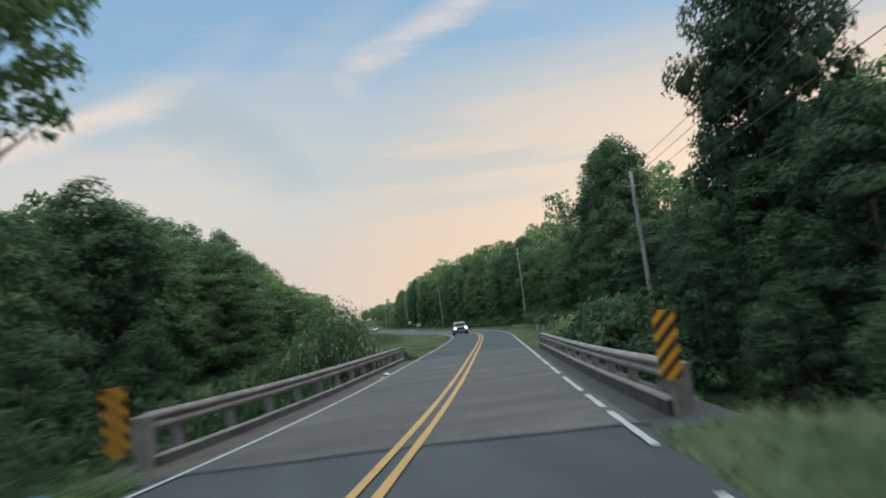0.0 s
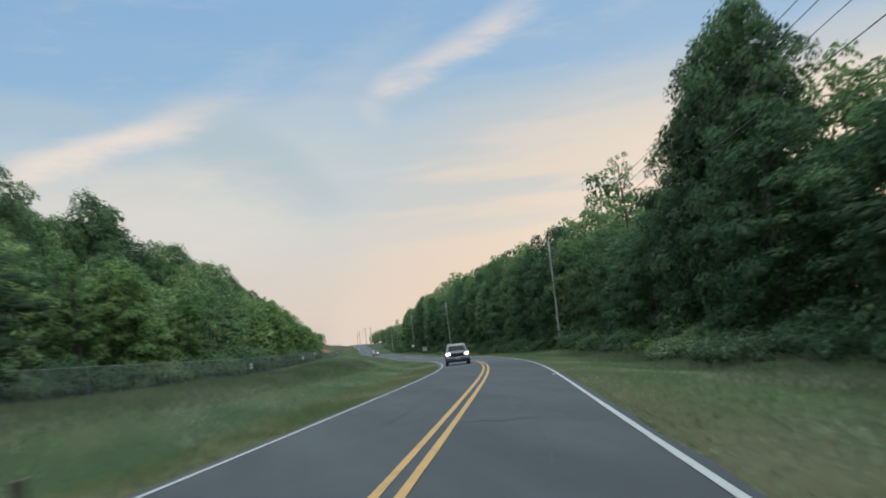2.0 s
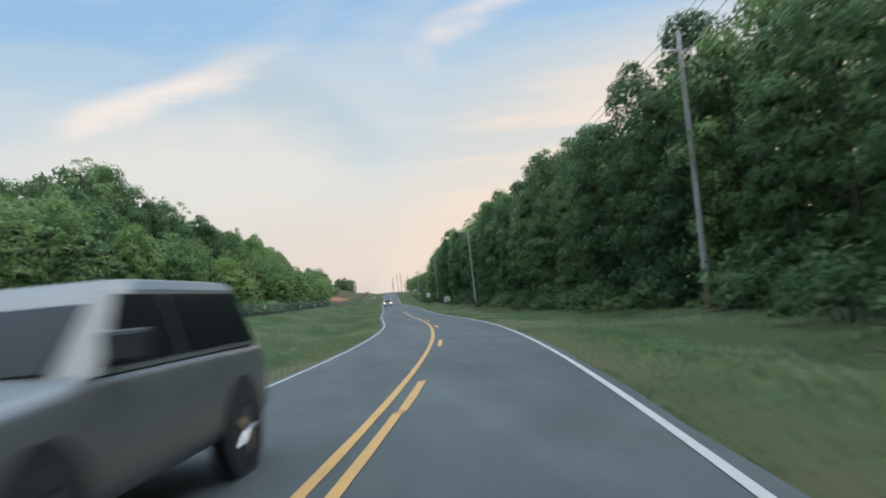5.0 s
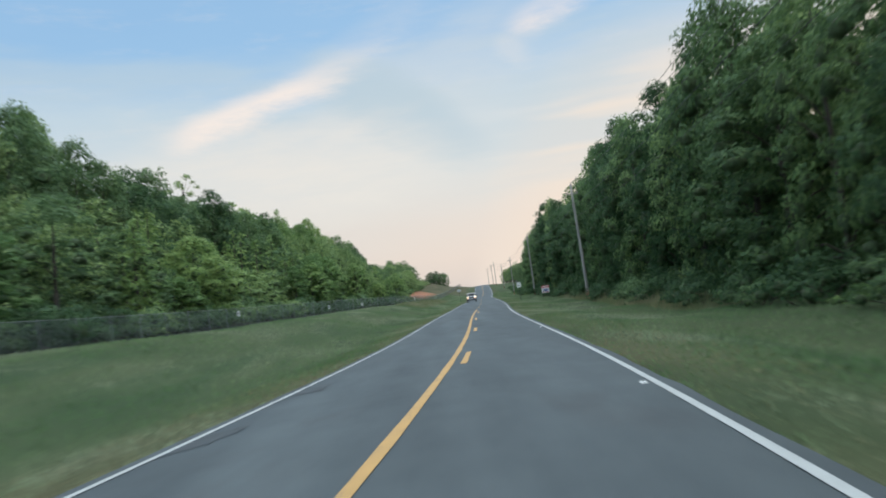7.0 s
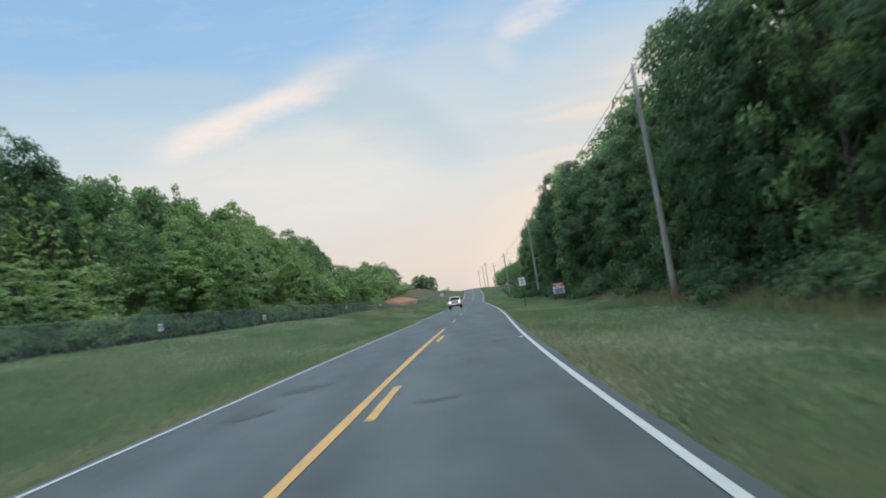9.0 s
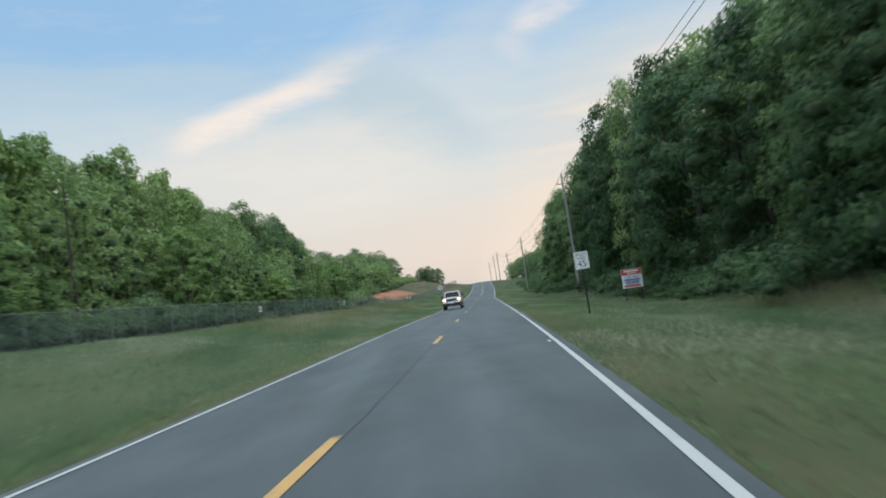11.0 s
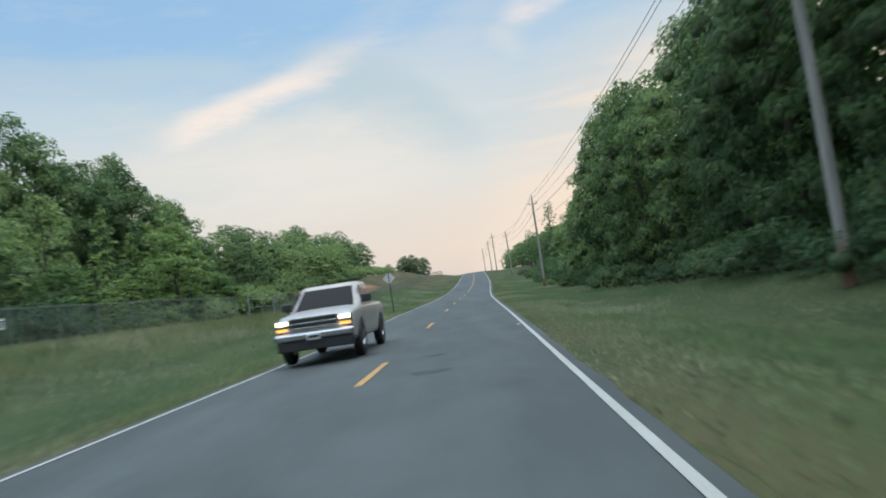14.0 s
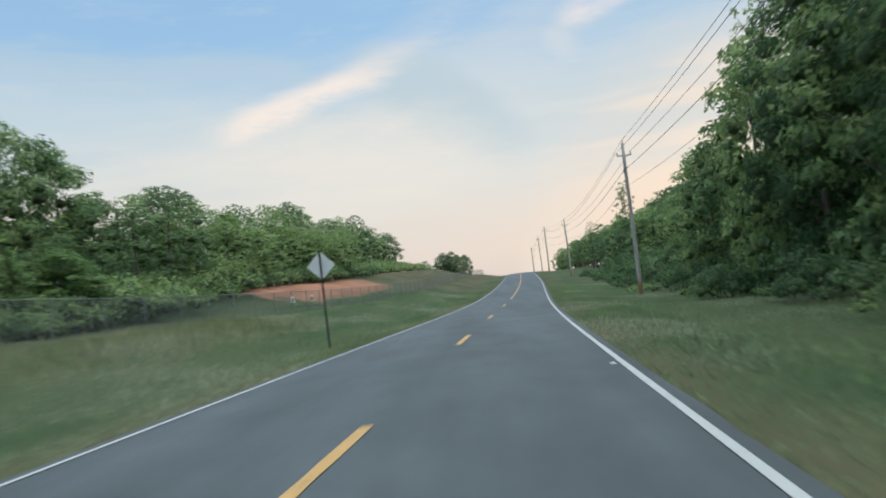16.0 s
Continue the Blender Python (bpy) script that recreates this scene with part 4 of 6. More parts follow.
oak = [make_tree("tall dark green broadleaf tree at the wood's edge", 17, 4.4, 1.0, "round", LEAF_DARK, 10 + i, 0.275, 122, 48) for i in range(4)]
# same build as the oaks, with the shade of the creek in the leaf colour
shaded_oak = [make_tree("broadleaf tree rising from the creek, shade put into its dark leaves", 17, 4.4, 1.0, "round", LEAF_SHADED, 210 + i, 0.275, 122, 48) for i in range(3)]
gum = [make_tree("mid green broadleaf tree with leaves to the ground", 14.5, 3.7, 0.8, "round", LEAF_MID, 20 + i, 0.275, 108, 46) for i in range(4)]
cone = [make_tree("slender light green conical young tree", 13, 2.4, 0.6, "cone", LEAF_LIGHT, 30 + i, 0.25, 122, 62) for i in range(3)]
light_gum = [make_tree("round light green young hardwood at the wood's edge", 14.5, 3.4, 0.8, "round", LEAF_LIGHT, 90 + i, 0.34, 96, 46) for i in range(3)]
airy = [make_tree("thin tree with a sparse airy crown above its neighbours", 18, 3.0, 8.5, "airy", LEAF_MID, 40 + i, 0.22, 170, 34) for i in range(2)]
limb = make_tree("leafy tree whose high limb hangs over the creek", 15.5, 4.6, 8.5, "airy", LEAF_MID, 47, 0.2, 330, 64)
back = [make_tree("broadleaf tree deep in the wood, dark green", 18.5, 4.8, 3.0, "round", LEAF_DARK, 50 + i, 0.7, 16, 32) for i in range(3)]
back += [make_tree("broadleaf tree deep in the wood, mid green", 17, 4.4, 3.0, "round", LEAF_MID, 55 + i, 0.7, 16, 30) for i in range(2)]
far_tree = [make_tree("mid green broadleaf tree in a distant tree line", 15.5, 3.9, 0.8, "round", LEAF_MID, 110 + i, 0.4, 55, 38) for i in range(3)]
far_tree += [make_tree("dark green broadleaf tree in a distant tree line", 16.5, 4.1, 0.8, "round", LEAF_DARK, 115 + i, 0.4, 55, 38) for i in range(2)]
slim_tree = [make_tree("slender light green tree within the wood", 14.5, 2.9, 1.0, "cone", LEAF_LIGHT, 120 + i, 0.42, 52, 38) for i in range(2)]
mid_tree = [make_tree("green broadleaf tree in the middle of the wood", 14.5, 3.9, 0.8, "round", LEAF_MID, 95 + i, 0.38, 48, 36) for i in range(3)]
deep = [make_tree("dark broadleaf tree within the wood", 18.5, 4.8, 1.5, "round", LEAF_DARK, 150 + i, 0.42, 36, 34) for i in range(2)]
deep += [make_tree("green broadleaf tree within the wood", 17, 4.4, 1.2, "round", LEAF_MID, 155 + i, 0.42, 36, 34) for i in range(2)]
shrub = [make_shrub("bush", "dense green roadside bush with tangled stems", "bush", 2.6, 2.0, LEAF_MID, 60 + i, 0.175, 185) for i in range(3)]
dark_shrub = [make_shrub("bush", "dense dark green bush on the creek bank", "bush", 2.6, 2.0, LEAF_DARK, 160 + i, 0.175, 185) for i in range(3)]
shaded_shrub = [make_shrub("bush", "bush crowding the creek, shade put into its dark leaves", "bush", 2.6, 2.0, LEAF_SHADED, 170 + i, 0.175, 185) for i in range(3)]
low_brush = [make_shrub("bush", "low light green weeds and brush at the wood's foot", "bush", 1.3, 1.9, LEAF_LIGHT, 70 + i, 0.15, 190) for i in range(2)]
bloom = [make_shrub("bush", "overgrown bush with pale flower sprays", "bush", 2.5, 2.1, LEAF_FLOWER, 80 + i, 0.12, 420) for i in range(2)]
thicket = [make_shrub("bush", "undergrowth of the wood", "bush", 3.6, 3.2, LEAF_DARK, 90 + i, 0.3, 60, 11) for i in range(2)]
light_thicket = [make_shrub("bush", "light undergrowth of the wood", "bush", 3.6, 3.2, LEAF_MID, 95 + i, 0.24, 85, 11) for i in range(2)]
HIGH = {}
for pool, highs in ((oak, [17] * 4), (shaded_oak, [17] * 3), (gum, [14.5] * 4), (cone, [13] * 3), (light_gum, [14.5] * 3), (mid_tree, [14.5] * 3), (slim_tree, [14.5] * 2), (airy, [18] * 2), (back, [18.5] * 3 + [17] * 2), (far_tree, [15.5] * 3 + [16.5] * 2), (deep, [18.5] * 2 + [17] * 2)):
    for src, high in zip(pool, highs):
        HIGH[src.name] = high
used = set()
spin = random.Random(5)
bulk = []


def spot(y, lat, scale, tall, sink):
    px, py = place(y, lat)
    z = float(ground_height(y, lat)) - sink
    return Matrix.LocRotScale((float(px), float(py), z), Euler((spin.uniform(-0.04, 0.04), spin.uniform(-0.04, 0.04), spin.uniform(0, 6.28))), (scale, scale, scale * tall))


def plant(src, y, lat, scale=1.0, tall=1.0, label="", sink=0.1):
    m = spot(y, lat, scale, tall, sink)
    if src.name not in used:
        used.add(src.name)
        src.matrix_world = m
        ob = src
    else:
        loc, rot, sca = m.decompose()
        ob = copy_thing(src, Matrix.LocRotScale(loc, rot, None))
        ob.scale = sca
    if label:
        tagged(ob, label)
    return ob


def fill(src, y, lat, scale=1.0, tall=1.0):
    """A tree of the wood's depth, joined later into one object."""
    bulk.append((src, spot(y, lat, scale, tall, 0.1)))


def pick(*pools):
    return spin.choice(spin.choice(pools))


# heights of the two woods' tops along the road
RIGHT_TOP = [(-40, 14), (30, 12.5), (36, 12), (44, 12), (48, 11), (52, 9.2), (58, 8.8), (64, 9.2), (70, 10.5), (74, 14), (79, 19), (90, 20.5), (95, 15), (103, 11.5), (114, 12.6), (120, 13.4), (128, 14.6), (138, 17.6),
             (144, 16.6), (152, 14.6), (160, 14.8), (176, 16.6), (192, 15.2), (204, 15.8), (224, 16.8), (242, 16.6), (255, 17), (268, 16.8), (295, 17.6), (303, 15.2), (311, 14.8), (320, 15.8), (330, 16.4), (345, 16.4), (355, 17.6), (359, 12.5), (366, 9.5), (470, 9.5), (600, 10)]
RIGHT_MID = [(30, 15), (50, 14), (56, 14.5), (59, 13.4), (62, 12), (67, 11.2), (73, 13.2), (79, 15), (85, 18.8), (91, 22), (100, 30)]
RIGHT_BACK = [(30, 17), (60, 16), (66, 18), (70, 16.8), (73, 15.2), (79, 13.8), (86, 16.2), (93, 18.2), (100, 22), (106, 30)]
LEFT_TOP = [(-60, 12), (26, 12), (31, 12.6), (37, 10), (44, 9.4), (50, 8.8), (62, 8.0), (366, 8.4), (377, 7.6), (400, 7.6), (424, 9), (500, 7.6)]
LEFT_DEEP = [(60, 16.5), (72, 17.8), (84, 17.2), (96, 16.8), (108, 18.2), (120, 18.2), (132, 17.8), (156, 17.2), (168, 15.2), (176, 15.8), (185, 19.5), (192, 19.8), (204, 18.5), (216, 19.8), (228, 18.4), (240, 18.7), (252, 19.2), (264, 19.4), (276, 19.8), (290, 19.0), (312, 18.3), (324, 18.6), (336, 18.2), (346, 19.4), (350, 18.2), (354, 17), (362, 15.4), (366, 12.4), (372, 11)]


def top_at(table, y):
    return float(np.interp(y, [p[0] for p in table], [p[1] for p in table]))


def grow(src, y, lat, high, wide=1.0, label=""):
    """A tree of a given height."""
    return plant(src, y, lat, wide, high / (HIGH[src.name] * wide), label)


def grow_far(src, y, lat, high, wide=1.0):
    fill(src, y, lat, wide, high / (HIGH[src.name] * wide))


# right wood: a dark wall close to the road, its tops uneven
y = -26.0
while y < 425:
    base = 16.2 + 1.2 * noise.noise((y * 0.06, 1.0, 0)) + (1.5 if y < 60 else 0) + (3.2 if y > 368 else 0)
    src = pick(shaded_oak) if 10 < y < 62 else pick(shaded_oak, oak) if 62 <= y < 96 else pick(oak, gum) if 262 < y < 345 else pick(oak, oak, oak, gum) if 85 <= y < 345 else pick(far_tree)
    (grow if 0 < y < 345 else grow_far)(src, y + spin.uniform(-0.9, 0.9), base + spin.uniform(-0.9, 1.4), top_at(RIGHT_TOP, y) * spin.uniform(0.78, 1.08), spin.uniform(0.6, 0.95))
    y += 4.2
y = -30.0
while y < 450:
    top = top_at(RIGHT_TOP, y)
    grow_far(pick(deep), y + spin.uniform(-1, 1), 22 + (3.5 if y > 366 else 0) + spin.uniform(-1.2, 1.5), min(top * spin.uniform(1.02, 1.28), top_at(RIGHT_MID, y)), spin.uniform(0.75, 0.95))
    grow_far(pick(back), y + spin.uniform(-1, 1) + 2, 27.5 + spin.uniform(-1.5, 2), min(top * spin.uniform(1.15, 1.42), top_at(RIGHT_BACK, y + 2)), spin.uniform(0.75, 0.95))
    fill(pick(thicket), y, 18.5 + spin.uniform(-1, 1), spin.uniform(0.9, 1.3))
    y += 5.6
# left wood before its fence begins: it crowds the creek bank
y = -60.0
while y < 62:
    top = top_at(LEFT_TOP, y)
    (grow if y > 10 else grow_far)(pick(far_tree[3:]) if y <= 10 else pick(shaded_oak, oak), y + spin.uniform(-1, 1), -17.0 + spin.uniform(-2, 1), top * spin.uniform(0.78, 1.02), spin.uniform(0.62, 0.92))
    grow_far(pick(deep[:2]), y + spin.uniform(-1.4, 1.4), -25 + spin.uniform(-1.8, 1.8), top * spin.uniform(0.9, 1.16), spin.uniform(0.62, 0.85))
    fill(pick(thicket), y, -21 + spin.uniform(-1, 1), spin.uniform(0.8, 1.1))
    grow_far(pick(back), y + spin.uniform(-1.5, 1.5) + 2, -33.5 + spin.uniform(-2, 2), top * spin.uniform(0.9, 1.2), spin.uniform(0.62, 0.85))
    y += 4.2
# left wood behind the fence: a tall wall set well back, lower growth stepping down to the fence
y = 62.0
while y < 370:
    top = top_at(LEFT_DEEP, y)
    light = 258 < y < 302
    if light:
        grow(pick(light_gum, cone), y + 2 + spin.uniform(-0.8, 0.8), -34 + spin.uniform(-1.2, 1.2), top * spin.uniform(0.8, 0.98), spin.uniform(0.8, 1.0))
    tall_pool = (cone, light_gum, light_gum) if light else (gum, oak) if 215 < y <= 262 or y > 300 else (oak, oak, gum)
    grow(pick(*tall_pool), y + spin.uniform(-1, 1), -36 + spin.uniform(-1.6, 1.6), top * spin.uniform(0.84, 1.02), spin.uniform(0.78, 1.05))
    grow_far(pick(back), y + 2 + spin.uniform(-1.5, 1.5), -44 + spin.uniform(-2, 2), top * spin.uniform(0.96, 1.12), spin.uniform(0.75, 0.95))
    grow_far(pick(slim_tree, mid_tree) if light else pick(mid_tree, deep, slim_tree) if y > 165 else pick(deep, deep, mid_tree), y + spin.uniform(-1.8, 1.8), -29.5 + spin.uniform(-2.0, 2.0), (14.5 if light else 12.2 if y < 345 else 9.5) * spin.uniform(0.6, 1.05), spin.uniform(0.5, 0.85))
    fill(pick(light_thicket if light else thicket), y, -32.5 + spin.uniform(-1, 1), spin.uniform(1.1, 1.5), 1.3)
    fill(pick(light_thicket if y > 215 else thicket), y + 1.5, -26.5 + spin.uniform(-1, 1), spin.uniform(0.9, 1.2))
    y += 4.0
y = 64.0
while y < 346:
    shift = 4.5 * float(step(y, 322, 350))
    # young light green trees stand forward of the wood in loose groups
    if noise.noise((y * 0.045, 31.0, 0)) > -0.15:
        grow(pick(cone, light_gum), y + 2.0 + spin.uniform(-0.8, 0.8), -22.6 - shift + spin.uniform(-1.2, 1.2), spin.uniform(3.6, 9.0), spin.uniform(0.45, 0.75), "light green young tree standing before the darker wood")
    else:
        plant(pick(dark_shrub), y + 2.0, -21.4 - shift + spin.uniform(-0.8, 0.8), spin.uniform(0.8, 1.3))
    high = spin.uniform(3.5, 9.5)
    grow_far(pick(deep, deep, mid_tree) if y < 215 else pick(mid_tree, deep, slim_tree), y + spin.uniform(-1.5, 1.5), -25.4 - shift + spin.uniform(-1.5, 1.5), high * (1.4 if 255 < y < 300 else 1.0), 0.3 + 0.04 * high + spin.uniform(0, 0.12))
    y += 4.4
# the wood draws back and thins out where the ground climbs
y = 368.0
while y < 505:
    base = -31 - 4 * float(step(y, 322, 350))
    top = top_at(LEFT_TOP, y)
    if y < 430:
        grow_far(pick(far_tree[:3]), y + spin.uniform(-1, 1), base + 7.0 + spin.uniform(-1.4, 1.2), top * spin.uniform(0.78, 1.02), spin.uniform(0.62, 0.92))
    grow_far(pick(deep), y + spin.uniform(-1.4, 1.4), base + spin.uniform(-1.8, 1.8), top * spin.uniform(1.2, 1.5), spin.uniform(0.62, 0.85))
    fill(pick(light_thicket), y + 1, base + 6.5 + spin.uniform(-1, 1), spin.uniform(0.5, 0.75))
    fill(pick(light_thicket), y, base + 4 + spin.uniform(-1, 1), spin.uniform(0.8, 1.1))
    grow_far(pick(back), y + spin.uniform(-1.5, 1.5) + 2, base - 8.5 + spin.uniform(-2, 2), top * spin.uniform(0.9, 1.2), spin.uniform(0.62, 0.85))
    y += 4.3
# the depth of both woods
y = -30.0
while y < 440:
    if y > 96:
        grow_far(pick(back), y + spin.uniform(-2, 2), 35 + spin.uniform(-2, 2.5), top_at(RIGHT_TOP, y) * spin.uniform(1.0, 1.3), 0.95)
    if 70 < y < 360:
        grow_far(pick(back), y + spin.uniform(-2, 2), -53 + spin.uniform(-2.5, 2), top_at(LEFT_DEEP, y) * spin.uniform(0.9, 1.12), 0.95)
    y += 6.4
# trees further along towards the crest
for i in range(40):
    y = 428 + i * 5.2
    grow_far(pick(back), y, 17.5 + spin.uniform(-1, 3) - 0.05 * i, spin.uniform(7.0, 9.5), 0.5)
    grow_far(pick(back), y, 24 + spin.uniform(-1, 3), spin.uniform(8.0, 11.0), 0.5)
for i in range(9):
    grow(pick(far_tree[3:]), 603 + i * 3.4, -25 - (i % 4) * 3.4 + spin.uniform(-1.5, 1.5), spin.uniform(10.5, 12.5), 0.85, "round tree on the crest of the hill")
for i in range(7):
    grow(pick(far_tree), 600 + i * 4.5, -40 - (i % 3) * 3.0 + spin.uniform(-1.5, 1.5), spin.uniform(8.0, 9.8), 0.8, "round tree on the crest of the hill")
# single trees that stand out
for yy, lat, high, wide, k in ((40.5, 17.4, 22.5, 0.78, 1), (42.3, 18.0, 24.0, 0.82, 2), (39.6, 18.8, 24.5, 0.82, 0), (41.6, 19.8, 24.0, 0.8, 1), (43.2, 16.9, 17.0, 0.62, 2)):
    grow(shaded_oak[k % 3], yy, lat, high, wide, "very tall dark tree towering over the roadside brush")
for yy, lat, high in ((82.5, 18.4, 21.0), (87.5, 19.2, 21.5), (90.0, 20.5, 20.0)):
    grow(shaded_oak[int(yy) % 3], yy, lat, high, 1.05, "large dark oak standing forward of the wood")
for k, yy, lat, high, wide in ((0, 118.2, 20.6, 21.6, 0.85), (1, 121.0, 20.8, 19.5, 0.8), (1, 183.0, 18.6, 17.5, 0.8), (0, 354.5, 18.6, 18.5, 0.8), (1, 424.0, 17.5, 14.5, 0.6), (0, 431.0, 18.0, 14.0, 0.6), (1, 470.0, 16.0, 10.5, 0.5),
                               (0, 229.0, -41.0, 22.6, 1.0), (1, 233.0, -40.0, 22.0, 1.0), (1, 112.0, -45.0, 21.8, 0.95), (0, 117.5, -45.0, 22.6, 0.95), (1, 143.5, -45.0, 24.5, 0.95), (1, 179.5, -35.5, 19.6, 1.0), (0, 348.5, -37.5, 20.6, 0.9)):
    grow(airy[k], yy, lat, high, wide)
for yy, lat, high in ((200.5, -40.5, 22.8), (196.5, -39.0, 22.0), (329.0, -37.0, 20.2), (345.5, -37.0, 19.6)):
    grow(gum[int(yy) % 4], yy, lat, high, 1.0, "broad dark round-topped tree above the wood's edge")
grow(cone[1], 303.0, -38.0, 21.4, 1.1, "tall pointed light green tree above the wood")
limb.matrix_world = Matrix.LocRotScale((*[float(v) for v in place(17.0, -11.6)], float(ground_height(17.0, -11.6)) - 0.1), Euler((0.02, 0.03, 2.0)), (1.15, 1.15, 1.5))
used.add(limb.name)
# shrubs at the feet of both woods
y = -25.0
while y < 430:
    if not 4 < y < 40:
        plant(pick(dark_shrub, dark_shrub, low_brush), y, 12.9 + spin.uniform(-0.8, 1.4) + (1.8 if y > 345 else 0), spin.uniform(0.6, 1.05))
        if y > 340 and spin.random() < 0.7:
            plant(pick(low_brush, dark_shrub), y, 11.5 + spin.uniform(-0.9, 1), spin.uniform(0.45, 0.75))
    if y > 60:
        plant(pick(dark_shrub, dark_shrub, shrub), y + 1.5, -20.8 + spin.uniform(-0.8, 0.8) - 4.5 * float(step(y, 318, 345)), spin.uniform(0.6, 1.0))
    y += 3.7
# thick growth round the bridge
for yy, lat, s, pool in ((33.5, 6.7, 1.25, shaded_shrub), (36.4, 6.8, 1.25, shaded_shrub), (38.8, 6.2, 1.0, shrub), (35, 8.2, 1.6, shaded_shrub), (30.5, 7.9, 1.4, shaded_shrub), (38.5, 8.0, 1.5, shaded_shrub), (27.5, 7.6, 1.2, shaded_shrub), (24, 8.6, 1.3, shaded_shrub), (20, 9.8, 1.5, shaded_shrub), (15, 9.5, 1.4, shaded_shrub),
                         (10, 9.4, 1.0, shaded_shrub), (5, 9.8, 1.1, shaded_shrub), (0, 10, 1.2, shaded_shrub), (41, 9.5, 1.0, shaded_shrub), (20, 12.5, 0.42, shaded_oak), (26, 11.5, 0.42, shaded_oak), (10, 14, 0.4, shaded_oak), (32, 10.5, 0.4, shaded_oak), (38, 12, 0.42, shaded_oak), (14, 12.5, 0.4, shaded_oak), (29, 13.5, 0.5, shaded_oak), (23, 14.5, 0.5, shaded_oak), (5, 13.5, 0.42, shaded_oak), (17, 15.5, 0.5, shaded_oak), (43.5, 13.5, 0.45, shaded_oak),
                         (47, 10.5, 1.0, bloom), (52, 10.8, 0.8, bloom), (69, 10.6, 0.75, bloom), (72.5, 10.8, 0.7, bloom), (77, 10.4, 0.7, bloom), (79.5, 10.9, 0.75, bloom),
                         (33, -9.0, 1.2, shaded_shrub), (29, -9.4, 1.0, shaded_shrub), (5.2, -3.85, 0.3, low_brush), (6.3, -3.9, 0.3, low_brush), (7.3, -3.85, 0.3, low_brush), (8.3, -3.95, 0.3, low_brush), (9.2, -3.85, 0.3, low_brush), (10.1, -4.0, 0.3, low_brush), (11.0, -4.0, 0.3, low_brush), (8.6, -4.7, 0.3, shaded_shrub), (7.2, -4.9, 0.32, shaded_shrub), (9.9, -4.8, 0.28, shaded_shrub), (5.6, -5.0, 0.34, shaded_shrub), (8.5, -5.3, 0.34, shaded_shrub), (6, -5.6, 0.36, shaded_shrub), (10.2, -5.5, 0.36, shaded_shrub), (7.5, 5.6, 0.3, low_brush), (10.5, 5.7, 0.34, low_brush), (4, 5.8, 0.34, low_brush), (31, -10.2, 1.0, shaded_shrub), (42.9, -4.8, 0.5, shaded_shrub), (43.7, -4.8, 0.4, shaded_shrub), (40.6, 6.4, 0.7, shaded_shrub), (38.2, 6.3, 0.65, shaded_shrub), (42.4, -5.7, 0.55, shaded_shrub), (44.6, -5.4, 0.42, shaded_shrub), (40.2, -6.0, 0.6, shaded_shrub), (43.9, -5.1, 0.42, low_brush), (45.3, -4.9, 0.36, low_brush),
                         (6, -8.5, 0.9, shaded_shrub), (2, -8.6, 0.9, shaded_shrub), (14, -9.5, 1.3, shaded_shrub), (20, -12, 0.45, shaded_oak), (1, -10.5, 0.4, shaded_oak), (12, -13, 0.5, shaded_oak), (7, -11.5, 0.45, shaded_oak), (27, -12, 0.42, shaded_oak), (16, -11, 0.4, shaded_oak)):
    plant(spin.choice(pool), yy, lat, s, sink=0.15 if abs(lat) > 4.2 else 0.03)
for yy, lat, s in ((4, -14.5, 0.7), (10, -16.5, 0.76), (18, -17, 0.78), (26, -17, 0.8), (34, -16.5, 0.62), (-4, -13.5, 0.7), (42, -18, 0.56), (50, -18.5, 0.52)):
    plant(spin.choice(shaded_oak), yy, lat, s * 0.85, 1.0, "dark leafy tree rising from the creek bank")


# brush on the bank just below the left rail
for i in range(9):
    yy, lat = 13.0 + 2.5 * i, -6.6 - 0.5 * spin.random()
    plant(spin.choice(shaded_shrub), yy, lat, 0.8, (0.2 - float(ground_height(yy, lat))) / 2.0, sink=0.2)
# unseen trees added beside the road before the bridge to cut the sky's light
for yy in range(-34, 2, 6):
    plant(pick(far_tree[3:]), yy, 10.5 + spin.uniform(-1, 1), 1.15, 1.2, "unseen tall tree added before the bridge to block sky light")
    plant(pick(far_tree[3:]), yy + 2, -11.5 + spin.uniform(-1, 1), 1.1, 1.2, "unseen tall tree added before the bridge to block sky light")
# overgrown bushes behind the far end of the left rail, and one at its foot
for yy, lat, top, sc in ((34.0, -6.0, 2.5, 0.74), (35.4, -5.7, 1.9, 0.5), (32.2, -6.5, 2.1, 0.8), (36.8, -5.9, 0.9, 0.5), (30.6, -7.4, 1.3, 0.8)):
    plant(bloom[0 if yy > 37 else 1], yy, lat, sc, max(0.6, (top - float(ground_height(yy, lat))) / (2.05 * sc)), sink=0.2)


